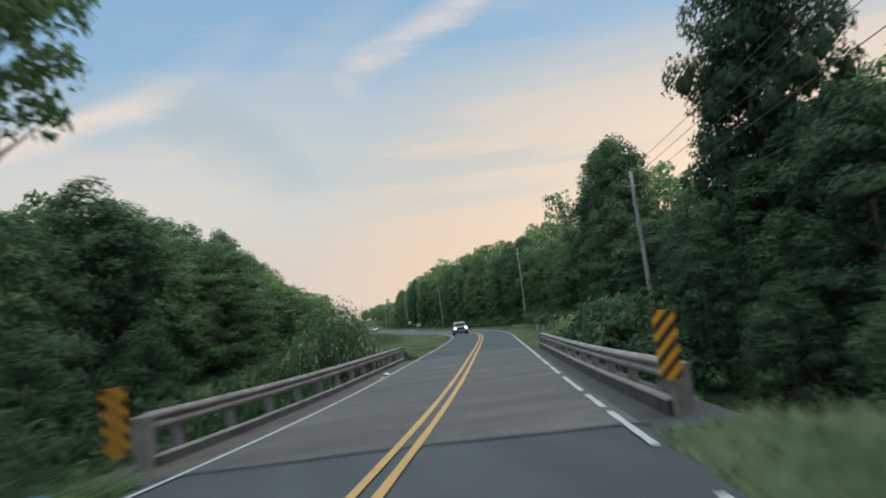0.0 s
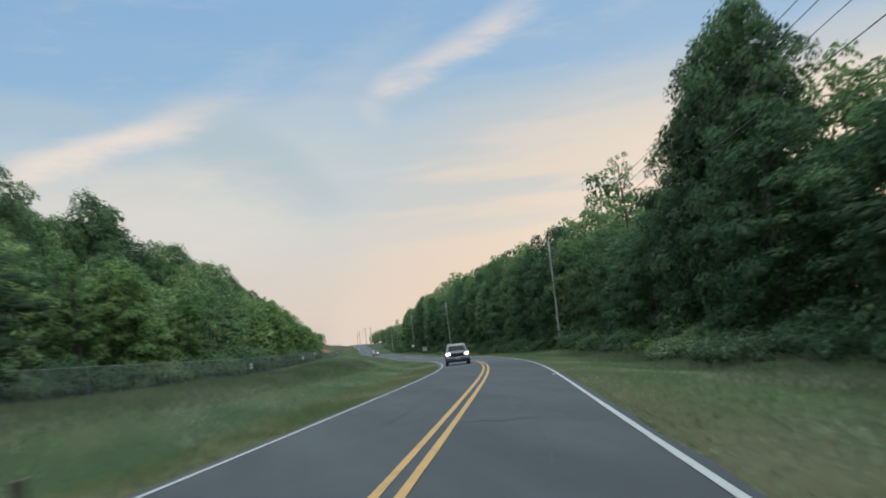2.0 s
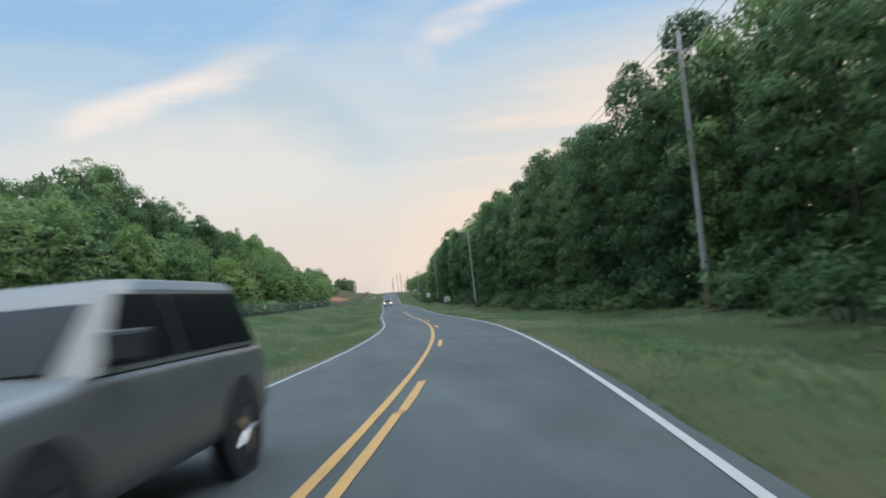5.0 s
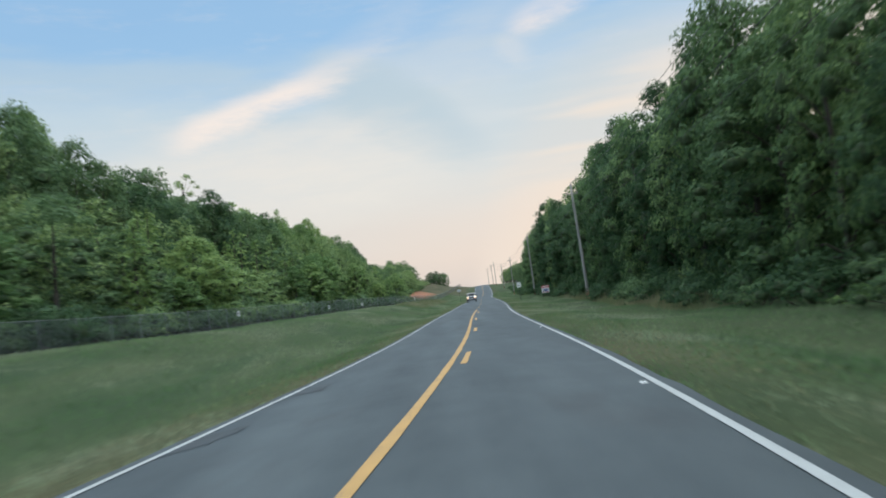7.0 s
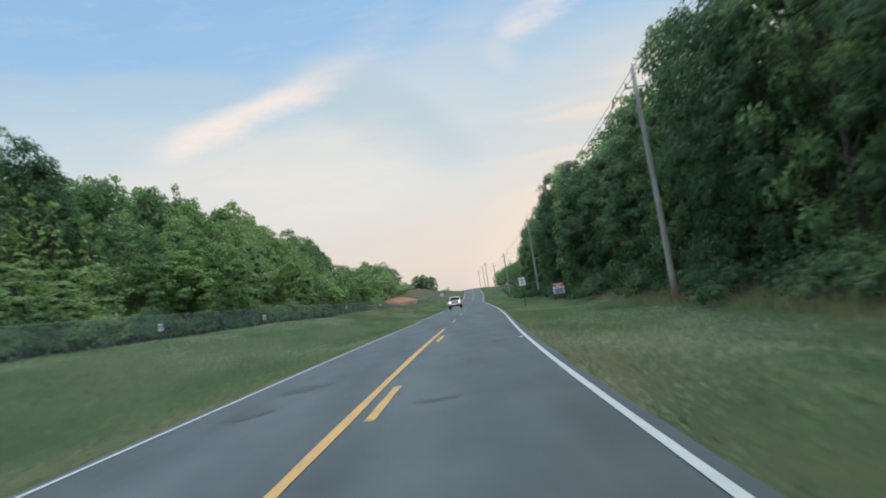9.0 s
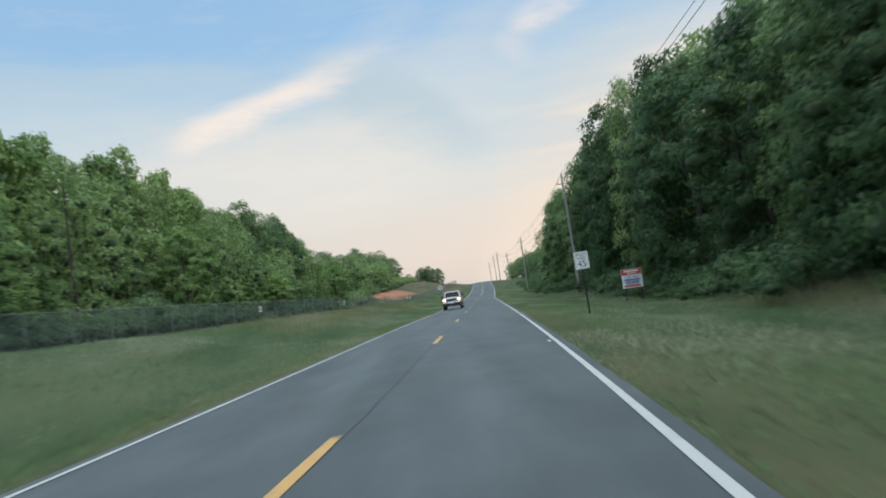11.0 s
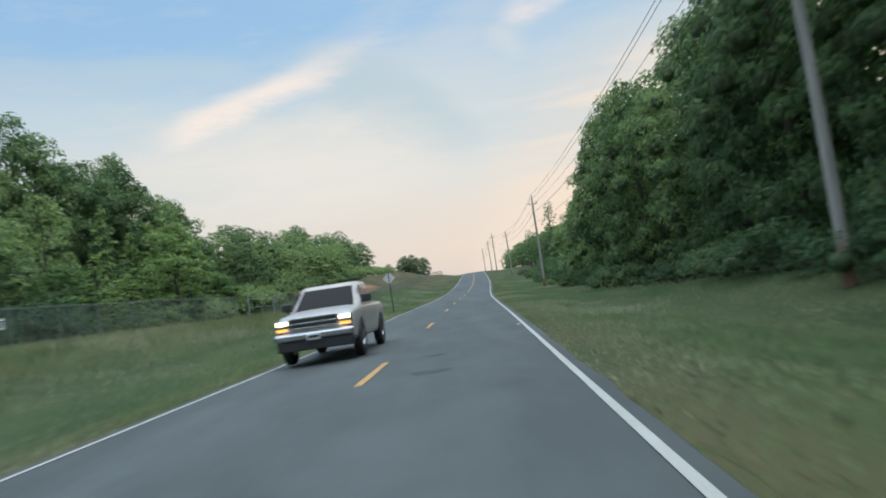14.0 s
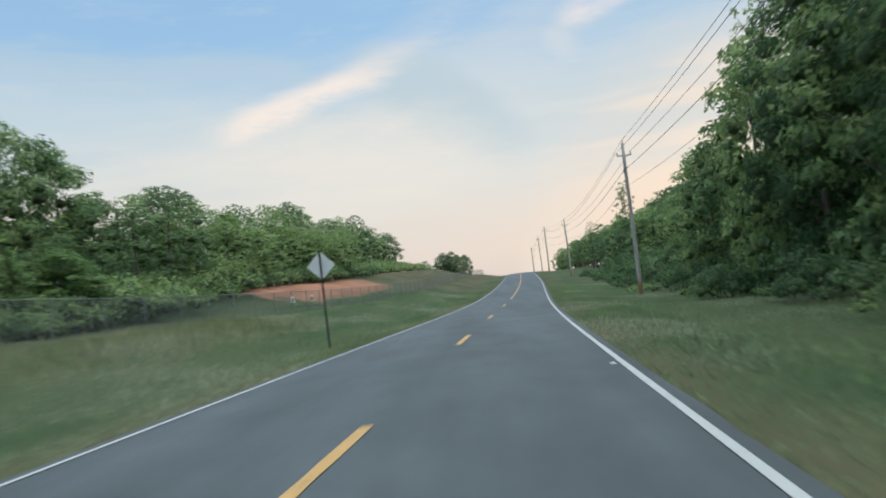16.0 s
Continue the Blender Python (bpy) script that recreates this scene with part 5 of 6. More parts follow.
def join_bulk(name, label, child):
    """All trees of the wood's depth as one mesh of stems or leaves."""
    vs, mats, mat_of = [], [], []
    loops, start, at, corner = [], [], 0, 0
    for src, m in bulk:
        if "trunk" in child and src in thicket + light_thicket:
            continue
        me = next(c for c in src.children if c.name.split(".")[0] in child).data
        n = len(me.vertices)
        co = np.empty(n * 3, np.float32)
        me.vertices.foreach_get("co", co)
        mm = np.array(m)
        vs.append(co.reshape(-1, 3) @ mm[:3, :3].T.astype(np.float32) + mm[:3, 3].astype(np.float32))
        li = np.empty(len(me.loops), np.int32)
        me.loops.foreach_get("vertex_index", li)
        st = np.empty(len(me.polygons), np.int32)
        me.polygons.foreach_get("loop_start", st)
        loops.append(li + at)
        start.append(st + corner)
        own = np.empty(len(st), np.int32)
        me.polygons.foreach_get("material_index", own)
        for mt in me.materials:
            if mt not in mats:
                mats.append(mt)
        mat_of.append(np.array([mats.index(mt) for mt in me.materials], np.int32)[own])
        at += n
        corner += len(li)
    vs, loops, start, mat_of = np.concatenate(vs), np.concatenate(loops), np.concatenate(start), np.concatenate(mat_of)
    me = bpy.data.meshes.new(name)
    me.vertices.add(len(vs))
    me.vertices.foreach_set("co", vs.ravel())
    me.loops.add(len(loops))
    me.loops.foreach_set("vertex_index", loops)
    me.polygons.add(len(start))
    me.polygons.foreach_set("loop_start", start)
    for mt in mats:
        me.materials.append(mt)
    me.polygons.foreach_set("material_index", mat_of)
    me.update(calc_edges=True)
    return tagged(new(name, me), label, "woods", kind="stuff")


join_bulk("woods_foliage", "dense mixed green foliage of the wood's depth", ("crown", "foliage"))
join_bulk("woods_stems", "dark trunks and limbs deep in the wood", ("trunk",))
for src in oak + shaded_oak + shaded_shrub + gum + cone + light_gum + mid_tree + slim_tree + airy + back + deep + thicket + light_thicket + far_tree + shrub + dark_shrub + low_brush + bloom + [limb]:
    if src.name not in used:
        for c in list(src.children):
            bpy.data.objects.remove(c)
        bpy.data.objects.remove(src)


# ---- grass ----
def grass_field(name, label, mat, y0, y1, side, lat0, lat1, count, tall, seed, weight=1.5):
    rng = np.random.default_rng(seed)
    y = rng.uniform(y0, y1, count)
    edge = on(WR, y) + 0.17 + 0.03 * step(y, 44, 60) if side > 0 else on(WL, y) + 0.14
    lat = side * (edge + lat0 + (lat1 - lat0) * rng.uniform(0, 1, count) ** weight)
    keep = ~((y > BRIDGE_A - 1) & (y < BRIDGE_B + 1) & (np.abs(lat) < 5.2))
    y, lat = y[keep], lat[keep]
    n = len(y)
    px, py = place(y, lat)
    pz = ground_height(y, lat) - 0.02
    rough = np.array([noise.noise((u * 0.12, v * 0.12, 0.0)) * 0.2 for u, v in zip(px, py)])
    pz = pz + rough * step(np.abs(lat), 4.2, 7.0)
    h = tall * rng.uniform(0.5, 1.4, n) * (0.5 + 0.5 * step(np.abs(lat) - edge[keep], lat0, lat0 + 2.0))
    a = side * rng.uniform(-1.1, 0.2, n)
    w = rng.uniform(0.008, 0.026, n)
    base = np.stack([px, py, pz], 1)
    side_v = np.stack([np.cos(a) * w, np.sin(a) * w, np.zeros(n)], 1)
    lean = np.stack([rng.normal(0, 0.35, n) * h, rng.normal(0, 0.35, n) * h, h], 1)
    vs = np.stack([base - side_v, base + side_v, base + lean], 1).reshape(-1, 3)
    me = bpy.data.meshes.new(name)
    me.vertices.add(3 * n)
    me.vertices.foreach_set("co", vs.astype(np.float32).ravel())
    me.loops.add(3 * n)
    me.loops.foreach_set("vertex_index", np.arange(3 * n, dtype=np.int32))
    me.polygons.add(n)
    me.polygons.foreach_set("loop_start", np.arange(0, 3 * n, 3, dtype=np.int32))
    me.materials.append(mat)
    me.update(calc_edges=True)
    me.validate()
    up = np.stack([rng.normal(0, 0.1, n), rng.normal(-0.05, 0.1, n), np.ones(n)], 1)
    up /= np.linalg.norm(up, axis=1)[:, None]
    me.normals_split_custom_set_from_vertices(np.repeat(up, 3, axis=0).tolist())
    return tagged(new(name, me), label, "grass", kind="stuff")


grass_field("grass", "rough green grass on the verge beside the wood", GRASS, -15, 400, 1, 0.0, 10, 170000, 0.11, 1, 1.1)
grass_field("grass", "tall rough grass between road and fence", GRASS, -15, 400, -1, 0.0, 15.5, 190000, 0.13, 2, 1.1)
grass_field("dry_grass", "dry straw-coloured grass along the road edge", GRASS_DRY, -15, 420, 1, -0.12, 2.6, 34000, 0.09, 3, 1.5)
grass_field("dry_grass", "dry straw-coloured grass along the road edge", GRASS_DRY, -15, 420, -1, -0.06, 2.2, 34000, 0.12, 4, 1.5)
grass_field("grass", "tall green grass at the bridge approach", GRASS, -6, 13, 1, 0.3, 7.5, 9000, 0.34, 5, 1.0)
grass_field("grass", "tall green grass and weeds at the bridge approach", GRASS, -6, 13, -1, 0.4, 6, 7000, 0.34, 6, 1.0)
grass_field("grass", "rank weeds overhanging the road edge before the bridge", GRASS, 1, 11, -1, 0.25, 2.2, 5000, 0.3, 8, 1.0)
grass_field("grass", "rank green weeds overhanging the road before the bridge", GRASS, 1, 10.5, 1, 0.0, 1.3, 5000, 0.42, 12, 1.0)
grass_field("dry_grass", "rank straw-coloured weeds before the bridge", GRASS_DRY, 4, 11, -1, 0.5, 1.9, 2200, 0.45, 9, 1.0)
grass_field("grass", "dark rank weeds in the ditch before the fence", GRASS_RANK, 44, 124, -1, 6.5, 13.5, 22000, 0.34, 21, 1.0)
grass_field("grass", "dark rank weeds at the foot of the wood", GRASS_RANK, 40, 112, 1, 4.5, 9.5, 16000, 0.26, 22, 1.0)
grass_field("dry_grass", "dry tan weeds on the inside of the bend", GRASS_DRY, 44, 100, -1, 0.5, 2.6, 6000, 0.24, 23, 1.0)
grass_field("dry_grass", "tall brown grass at the foot of the wood", GRASS_DRY, 168, 238, 1, 7.6, 10.2, 9000, 0.75, 10, 1.0)
grass_field("dry_grass", "tall dry weeds in front of the fence", GRASS_DRY, 250, 345, -1, 5.5, 10.5, 9000, 0.4, 7, 1.0)


# ---- fence ----
FENCE = [(64, -17.6), (120, -18.5), (165, -18.5), (210, -15.9), (262, -14.5), (340, -14.0), (420, -12.5), (520, -11.0)]


def fence_lat(y):
    return float(np.interp(y, [p[0] for p in FENCE], [p[1] for p in FENCE]))


def net_build(gr):
    co = obj(gr)
    sp = gr.node("ShaderNodeSeparateXYZ", Vector=co)
    u, v = gr.math("MULTIPLY", sp.outputs[1], 52.0), gr.math("MULTIPLY", sp.outputs[2], 52.0)
    a = gr.math("ABSOLUTE", gr.math("SINE", gr.math("ADD", u, v)))
    b = gr.math("ABSOLUTE", gr.math("SINE", gr.math("SUBTRACT", u, v)))
    wire = gr.math("MAXIMUM", gr.smooth(a, 0.31, 0.21), gr.smooth(b, 0.31, 0.21))
    p = gr.node("ShaderNodeBsdfPrincipled", Roughness=0.6, Metallic=0.3)
    gr.put(p.inputs["Base Color"], (0.12, 0.14, 0.145, 1))
    tr = gr.node("ShaderNodeBsdfTransparent")
    mx = gr.node("ShaderNodeMixShader", Fac=wire)
    gr.put(mx.inputs[1], tr.outputs[0])
    gr.put(mx.inputs[2], p.outputs[0])
    gr.node("ShaderNodeOutputMaterial", Surface=mx.outputs[0])


NET = material("chain_link_wire", net_build)
GALV = plain("fence_galvanised", (0.20, 0.22, 0.215), 0.7, 0.1)
fence = empty("chain_link_fence", None, "long grey chain-link fence with steel posts before the wood", "fence")
TALL = 1.5


def fence_run(ya, yb):
    ys = np.arange(ya, yb + 0.1, 3.0)
    foot = []
    for y in ys:
        l = fence_lat(y)
        px, py = place(y, l)
        foot.append(Vector((float(px), float(py), float(ground_height(y, l)) - 0.05)))
    bm = bmesh.new()
    rod(bm, (0, 0, -0.3), (0, 0, TALL + 0.06), 0.026, 0.026, 7)
    shared = bpy.data.meshes.new("fence_post")
    bm.to_mesh(shared)
    bm.free()
    shared.materials.append(GALV)
    for p in foot:
        piece("fence_post", shared, fence).location = p
    vs, fs = tube([p + Vector((0, 0, TALL)) for p in foot], [0.015] * len(foot), 6)
    piece("top_rail", mesh_of("top_rail", vs, fs, GALV), fence)
    vs, fs = [], []
    for i, p in enumerate(foot):
        for k, z in enumerate((0.02, TALL * 0.5, TALL - 0.02)):
            vs.append(p + Vector((0.035, 0, z)))
    for i in range(len(foot) - 1):
        for k in range(2):
            a = i * 3 + k
            fs.append((a, a + 3, a + 4, a + 1))
    piece("mesh_fabric", mesh_of("mesh_fabric", vs, fs, NET), fence, "grey woven wire mesh")


fence_run(64, 318)
fence_run(325, 520)


def fence_sign(y, z):
    l = fence_lat(y)
    px, py = place(y, l)
    thing = empty("fence_sign", pose(float(px) + 0.08, float(py), z, 0, 0, 62 + heading(y)), "small white notice plate fixed on the fence mesh", "sign", "fence notices")
    bm = bmesh.new()
    box(bm, -0.15, 0.15, -0.005, 0.005, -0.19, 0.19, 0.003)
    part("plate", bm, SIGN_WHITE, thing)
    for k, (zz, h) in enumerate(((0.07, 0.03), (-0.02, 0.025), (-0.1, 0.02))):
        bm = bmesh.new()
        box(bm, -0.11, 0.11, -0.012, -0.007, zz - h, zz + h)
        part("text_bar", bm, SIGN_BLACK, thing)


for y, z in ((96.0, -0.1), (128.0, 0.2), (159.6, 0.61), (186.0, 0.35), (210.3, 0.25), (228.3, 0.3), (261.0, 0.64), (291.3, 0.75), (352, 0.9), (356, 0.95)):
    fence_sign(y, z)

# gate in the fence
gx, gy = place(321.5, fence_lat(321.5))
gate = empty("metal_gate", pose(float(gx), float(gy), float(ground_height(320.0, -13.0)), 0, 0, heading(320)), "pale tubular metal farm gate set in the fence", "gate")
for z in (0.82, 1.4):
    bm = bmesh.new()
    rod(bm, (0, -3.0, z), (0, 3.0, z), 0.024)
    part("bar", bm, GALV, gate)
for yy in (-3.0, 0.0, 3.0):
    bm = bmesh.new()
    rod(bm, (0, yy, 0.3), (0, yy, 1.42), 0.024)
    part("upright", bm, GALV, gate)
for yy in (-3.2, 3.2):
    bm = bmesh.new()
    rod(bm, (0, yy, -0.3), (0, yy, 1.6), 0.05)
    part("gate_post", bm, GALV, gate)


# a dark hose that lies in the grass and bows up out of it
hx, hy = place(316.6, -11.2)
hose = [Vector((float(hx) + 0.25 * math.sin(3 * u), float(hy) - 0.75 + 1.5 * u, float(ground_height(316.6, -11.2)) - 0.06 + 0.42 * math.sin(math.pi * u) ** 0.8 * (1.25 - 0.5 * u))) for u in np.linspace(0, 1, 13)]
vs, fs = tube(hose, [0.03] * 13, 6)
tagged(new("hose", mesh_of("hose", vs, fs, RUBBER, True)), "black hose bowing up out of the rough grass", "hose")


# ---- signs ----
def lettering(text, size, mat, parent, x, z, y=-0.009, name="lettering"):
    cu = bpy.data.curves.new(name, "FONT")
    cu.body, cu.size, cu.align_x, cu.align_y, cu.extrude = text, size, "CENTER", "CENTER", 0.001
    tmp = bpy.data.objects.new("tmp_text", cu)
    scene.collection.objects.link(tmp)
    me = bpy.data.meshes.new_from_object(tmp.evaluated_get(bpy.context.evaluated_depsgraph_get()))
    bpy.data.objects.remove(tmp)
    me.materials.clear()
    me.materials.append(mat)
    ob = new(name, me)
    ob.parent = parent
    ob.matrix_local = pose(x, y, z, 90, 0, 0)
    return ob


def rounded_plate(w, h, r, thick, turn=0.0):
    bm = bmesh.new()
    pts = []
    for cx, cz, a0 in ((w / 2 - r, h / 2 - r, 0), (-w / 2 + r, h / 2 - r, 90), (-w / 2 + r, -h / 2 + r, 180), (w / 2 - r, -h / 2 + r, 270)):
        for k in range(5):
            a = radians(a0 + 22.5 * k)
            pts.append((cx + r * math.cos(a), cz + r * math.sin(a)))
    c, s = math.cos(turn), math.sin(turn)
    front = [bm.verts.new((x * c - z * s, -thick / 2, x * s + z * c)) for x, z in pts]
    rear = [bm.verts.new((x * c - z * s, thick / 2, x * s + z * c)) for x, z in pts]
    bm.faces.new(front)
    bm.faces.new(list(reversed(rear)))
    n = len(pts)
    for k in range(n):
        bm.faces.new((front[k], rear[k], rear[(k + 1) % n], front[(k + 1) % n]))
    return bm


def u_post(bm, z0, z1, w=0.07, d=0.035, y=0.0):
    """Folded steel channel post."""
    prof = [(-w / 2, 0), (-w * 0.28, d), (w * 0.28, d), (w / 2, 0), (w / 2 - 0.008, 0), (w * 0.2, d - 0.008), (-w * 0.2, d - 0.008), (-w / 2 + 0.008, 0)]
    lo = [bm.verts.new((a, y + b, z0)) for a, b in prof]
    hi = [bm.verts.new((a, y + b, z1)) for a, b in prof]
    for k in range(8):
        bm.faces.new((lo[k], lo[(k + 1) % 8], hi[(k + 1) % 8], hi[k]))
    bm.faces.new(hi)
    bm.faces.new(list(reversed(lo)))


limit_z = ground_at(48.44, 240.5)[0]
top = 0.66 - limit_z
limit = empty("speed_limit_sign", pose(48.44, 240.5, limit_z, 0, -1.2, -5), "white speed limit sign on a dark steel post in grass", "road sign")
bm = bmesh.new()
u_post(bm, -0.5, top - 0.1, 0.075, 0.04, 0.006)
part("post", bm, POST_DARK, limit)
bm = rounded_plate(0.63, 0.78, 0.045, 0.004)
plate = part("plate", bm, SIGN_WHITE, limit)
plate.location, plate.scale = (0.03, 0, top - 0.35), (0.97, 1, 0.97)
bm = bmesh.new()
for x0, x1, z0, z1 in ((-0.285, 0.285, 0.345, 0.355), (-0.285, 0.285, -0.355, -0.345), (-0.285, -0.275, -0.345, 0.345), (0.275, 0.285, -0.345, 0.345)):
    box(bm, x0, x1, -0.006, -0.0035, z0, z1)
border = part("border", bm, SIGN_BLACK, plate)
lettering("SPEED", 0.165, SIGN_BLACK, plate, 0, 0.245, -0.004)
lettering("LIMIT", 0.165, SIGN_BLACK, plate, 0, 0.095, -0.004)
lettering("45", 0.42, SIGN_BLACK, plate, 0, -0.15, -0.004)

sale_z = ground_at(54.6, 256.0)[0]
sale = empty("sale_sign", pose(54.6, 256.0, sale_z, 0, 0, -8), "square sale board, red header over white with blue lines", "sign")
low, wide = -1.43 - sale_z, 1.28
bm = bmesh.new()
box(bm, -wide / 2, wide / 2, -0.006, 0.006, low, low + 1.22, 0.003)
board = part("board", bm, SIGN_WHITE, sale)
bm = bmesh.new()
box(bm, -wide / 2 + 0.02, wide / 2 - 0.02, -0.012, -0.008, low + 0.83, low + 1.2)
header = part("header", bm, SIGN_RED, sale, "red header panel")
for z, h, w, m in ((1.08, 0.05, 0.9, SIGN_WHITE), (0.94, 0.03, 0.6, SIGN_WHITE), (0.52, 0.05, 1.0, SIGN_BLUE), (0.38, 0.045, 0.92, SIGN_BLUE), (0.27, 0.03, 0.8, SIGN_BLUE), (0.13, 0.06, 1.0, SIGN_RED)):
    bm = bmesh.new()
    box(bm, -w / 2, w / 2, -0.016, -0.0125, low + z - h, low + z + h, 0.001)
    part("text_bar", bm, m, sale)
lettering("FOR SALE", 0.21, SIGN_BLUE, sale, 0, low + 0.68, -0.0075)
for x in (-0.5, 0.5):
    bm = bmesh.new()
    box(bm, x - 0.04, x + 0.04, 0.008, 0.09, -0.4, low + 1.1, 0.006)
    part("post", bm, POST_DARK, sale)

dia_z = ground_at(43.13, 331.85)[0]
dia = empty("warning_sign", pose(43.13, 331.85, dia_z, 0, -1.0, -4), "bare metal back of a diamond road sign on a steel post", "road sign")
bm = bmesh.new()
u_post(bm, -0.5, 2.1 - dia_z, 0.075, 0.04, -0.05)
part("post", bm, POST_DARK, dia)
bm = rounded_plate(0.76, 0.76, 0.04, 0.004, math.pi / 4)
part("plate", bm, ALU, dia).location = (0, 0.0, 1.57 - dia_z)

# weathered marker stub in the grass past the left rail
sx, sy = place(47.2, -4.7)
bm = bmesh.new()
box(bm, -0.08, 0.08, -0.06, 0.06, -0.3, 0.52, 0.02)
stub = empty("stub_post", pose(float(sx), float(sy), float(ground_height(47.2, -4.7)), 2, -3, 20), "short dark weathered post in the roadside grass", "post")
part("post", bm, BARK, stub)
# crumpled litter by the kerb
for k, (yy, lat, r) in enumerate(((30.0, -3.42, 0.12), (28.3, -3.32, 0.06))):
    bm = bmesh.new()
    bmesh.ops.create_icosphere(bm, subdivisions=2, radius=r)
    for v in bm.verts:
        v.co *= 1 + 0.5 * noise.noise(v.co * 9 + Vector((k, 0, 0)))
        v.co.z = max(0, v.co.z * 0.35 + r * 0.2)
    lx_, ly_ = place(yy, lat)
    trash = empty("litter", pose(float(lx_), float(ly_), float(on(CZ, yy)) + 0.0, 0, 0, 30 * k), "crumpled white paper litter on the road by the kerb", "litter")
    part("paper", bm, SIGN_WHITE, trash)

# grey timber posts by the end of the bridge rail
for k, (lat, tall) in enumerate(((3.7, 1.25), (3.98, 1.1))):
    mx_, my_ = place(40.1, lat)
    marker = empty("timber_post", pose(float(mx_), float(my_), float(ground_height(40.1, 3.9)), 0, -3, -14), "weathered grey timber post at the end of the bridge rail", "post", "rail end posts")
    bm = bmesh.new()
    box(bm, -0.075, 0.075, -0.07, 0.07, -0.4, tall, 0.012)
    part("shaft", bm, TIMBER, marker)
    bm = bmesh.new()
    rod(bm, (0, -0.085, tall - 0.2), (0, -0.065, tall - 0.2), 0.018)
    part("bolt", bm, STEEL, marker)

# a blue plastic drum lying in the weeds by the bridge
DRUM_BLUE = plain("drum_blue", (0.03, 0.13, 0.38), 0.5, 0, 0.15, 4)
dz, _, _ = ground_at(-1.9, 6.6)
drum = empty("blue_drum", pose(-1.9, 6.6, dz, 0, 0, 20), "faded blue plastic drum standing among weeds", "drum")
bm = bmesh.new()
rings = []
for zz, rr in ((-0.1, 0.2), (0.0, 0.205), (0.12, 0.21), (0.14, 0.222), (0.17, 0.222), (0.19, 0.21), (0.36, 0.21), (0.38, 0.222), (0.41, 0.222), (0.43, 0.21), (0.55, 0.2)):
    rings.append([bm.verts.new((rr * math.cos(a), rr * math.sin(a), zz)) for a in np.linspace(0, 2 * math.pi, 25)[:-1]])
for ra, rb in zip(rings, rings[1:]):
    for k in range(24):
        bm.faces.new((ra[k], ra[(k + 1) % 24], rb[(k + 1) % 24], rb[k]))
bm.faces.new(rings[-1])
part("body", bm, DRUM_BLUE, drum)
bm = bmesh.new()
rod(bm, (0, 0, 0.552), (0, 0, 0.59), 0.19, 0.18, 24)
part("lid", bm, DRUM_BLUE, drum)

# ---- vehicles ----
CAR_WHITE = plain("vehicle_white_paint", (0.37, 0.355, 0.35), 0.26, 0.1, 0.05, 2, 0.02)
CAR_SILVER = plain("vehicle_silver_paint", (0.17, 0.175, 0.18), 0.32, 0.4, 0.05, 2, 0.02)
CAR_DARK = plain("vehicle_dark_trim", (0.025, 0.026, 0.028), 0.5)
CHROME = plain("vehicle_chrome", (0.6, 0.6, 0.62), 0.2, 0.9, 0.05)


def dark_glass(gr):
    p = surface(gr, (0.008, 0.011, 0.014, 1), 0.22)
    p.inputs["Specular IOR Level"].default_value = 0.06


GLASS_DARK = material("vehicle_glass", dark_glass)


def glow(name, colour, strength):
    def build(gr):
        e = gr.node("ShaderNodeEmission", Color=colour, Strength=strength)
        gr.node("ShaderNodeOutputMaterial", Surface=e.outputs[0])
    return material(name, build)


LAMP = glow("lit_headlamp", (1.0, 0.80, 0.46, 1), 6.0)
LAMP_WHITE = glow("lit_white_headlamp", (0.95, 0.97, 1.0, 1), 8.0)
AMBER = glow("lit_amber_lamp", (1.0, 0.4, 0.05, 1), 2.2)


def loft(bm, rows):
    """rows: lists of (x, y, z) of half a section, top centre to bottom centre; mirrored in x and joined."""
    rings = []
    for r in rows:
        full = [bm.verts.new(p) for p in r] + [bm.verts.new((-x, y, z)) for x, y, z in reversed(r) if x > 1e-6]
        rings.append(full)
    n = len(rings[0])
    for a, b in zip(rings, rings[1:]):
        for k in range(n):
            bm.faces.new((a[k], a[(k + 1) % n], b[(k + 1) % n], b[k]))
    bm.faces.new(rings[0])
    bm.faces.new(list(reversed(rings[-1])))
    bmesh.ops.recalc_face_normals(bm, faces=bm.faces)


def section(y, w, zt, zb, crown=0.03):
    return [(0, y, zt + crown), (w * 0.6, y, zt + crown * 0.7), (w * 0.9, y, zt), (w * 0.97, y, zt - 0.06), (w, y, (zt + zb) / 2 + 0.08), (w * 0.985, y, zb + 0.12), (w * 0.94, y, zb), (0, y, zb)]


def wheel(parent, x, y, r, side):
    tyre = bmesh.new()
    prof = [(0.0, r * 0.62), (0.01, r * 0.9), (0.04, r), (0.2, r), (0.23, r * 0.9), (0.24, r * 0.62)]
    rings = []
    for k in range(24):
        a = 2 * math.pi * k / 24
        rings.append([tyre.verts.new((x + side * (p - 0.24), y + q * math.cos(a), r + q * math.sin(a))) for p, q in prof])
    for a, b in zip(rings, rings[1:] + rings[:1]):
        for k in range(len(prof) - 1):
            tyre.faces.new((a[k], a[k + 1], b[k + 1], b[k]))
    w = part("wheel", tyre, RUBBER, parent, "black tyre")
    rim = bmesh.new()
    rod(rim, (x - side * 0.2, y, r), (x - side * 0.03, y, r), r * 0.62, r * 0.58, 20)
    for k in range(5):
        a = 2 * math.pi * k / 5
        rod(rim, (x - side * 0.02, y, r), (x - side * 0.02, y + r * 0.55 * math.cos(a), r + r * 0.55 * math.sin(a)), 0.035, 0.03, 5)
    part("rim", rim, CHROME, w, "metal rim")


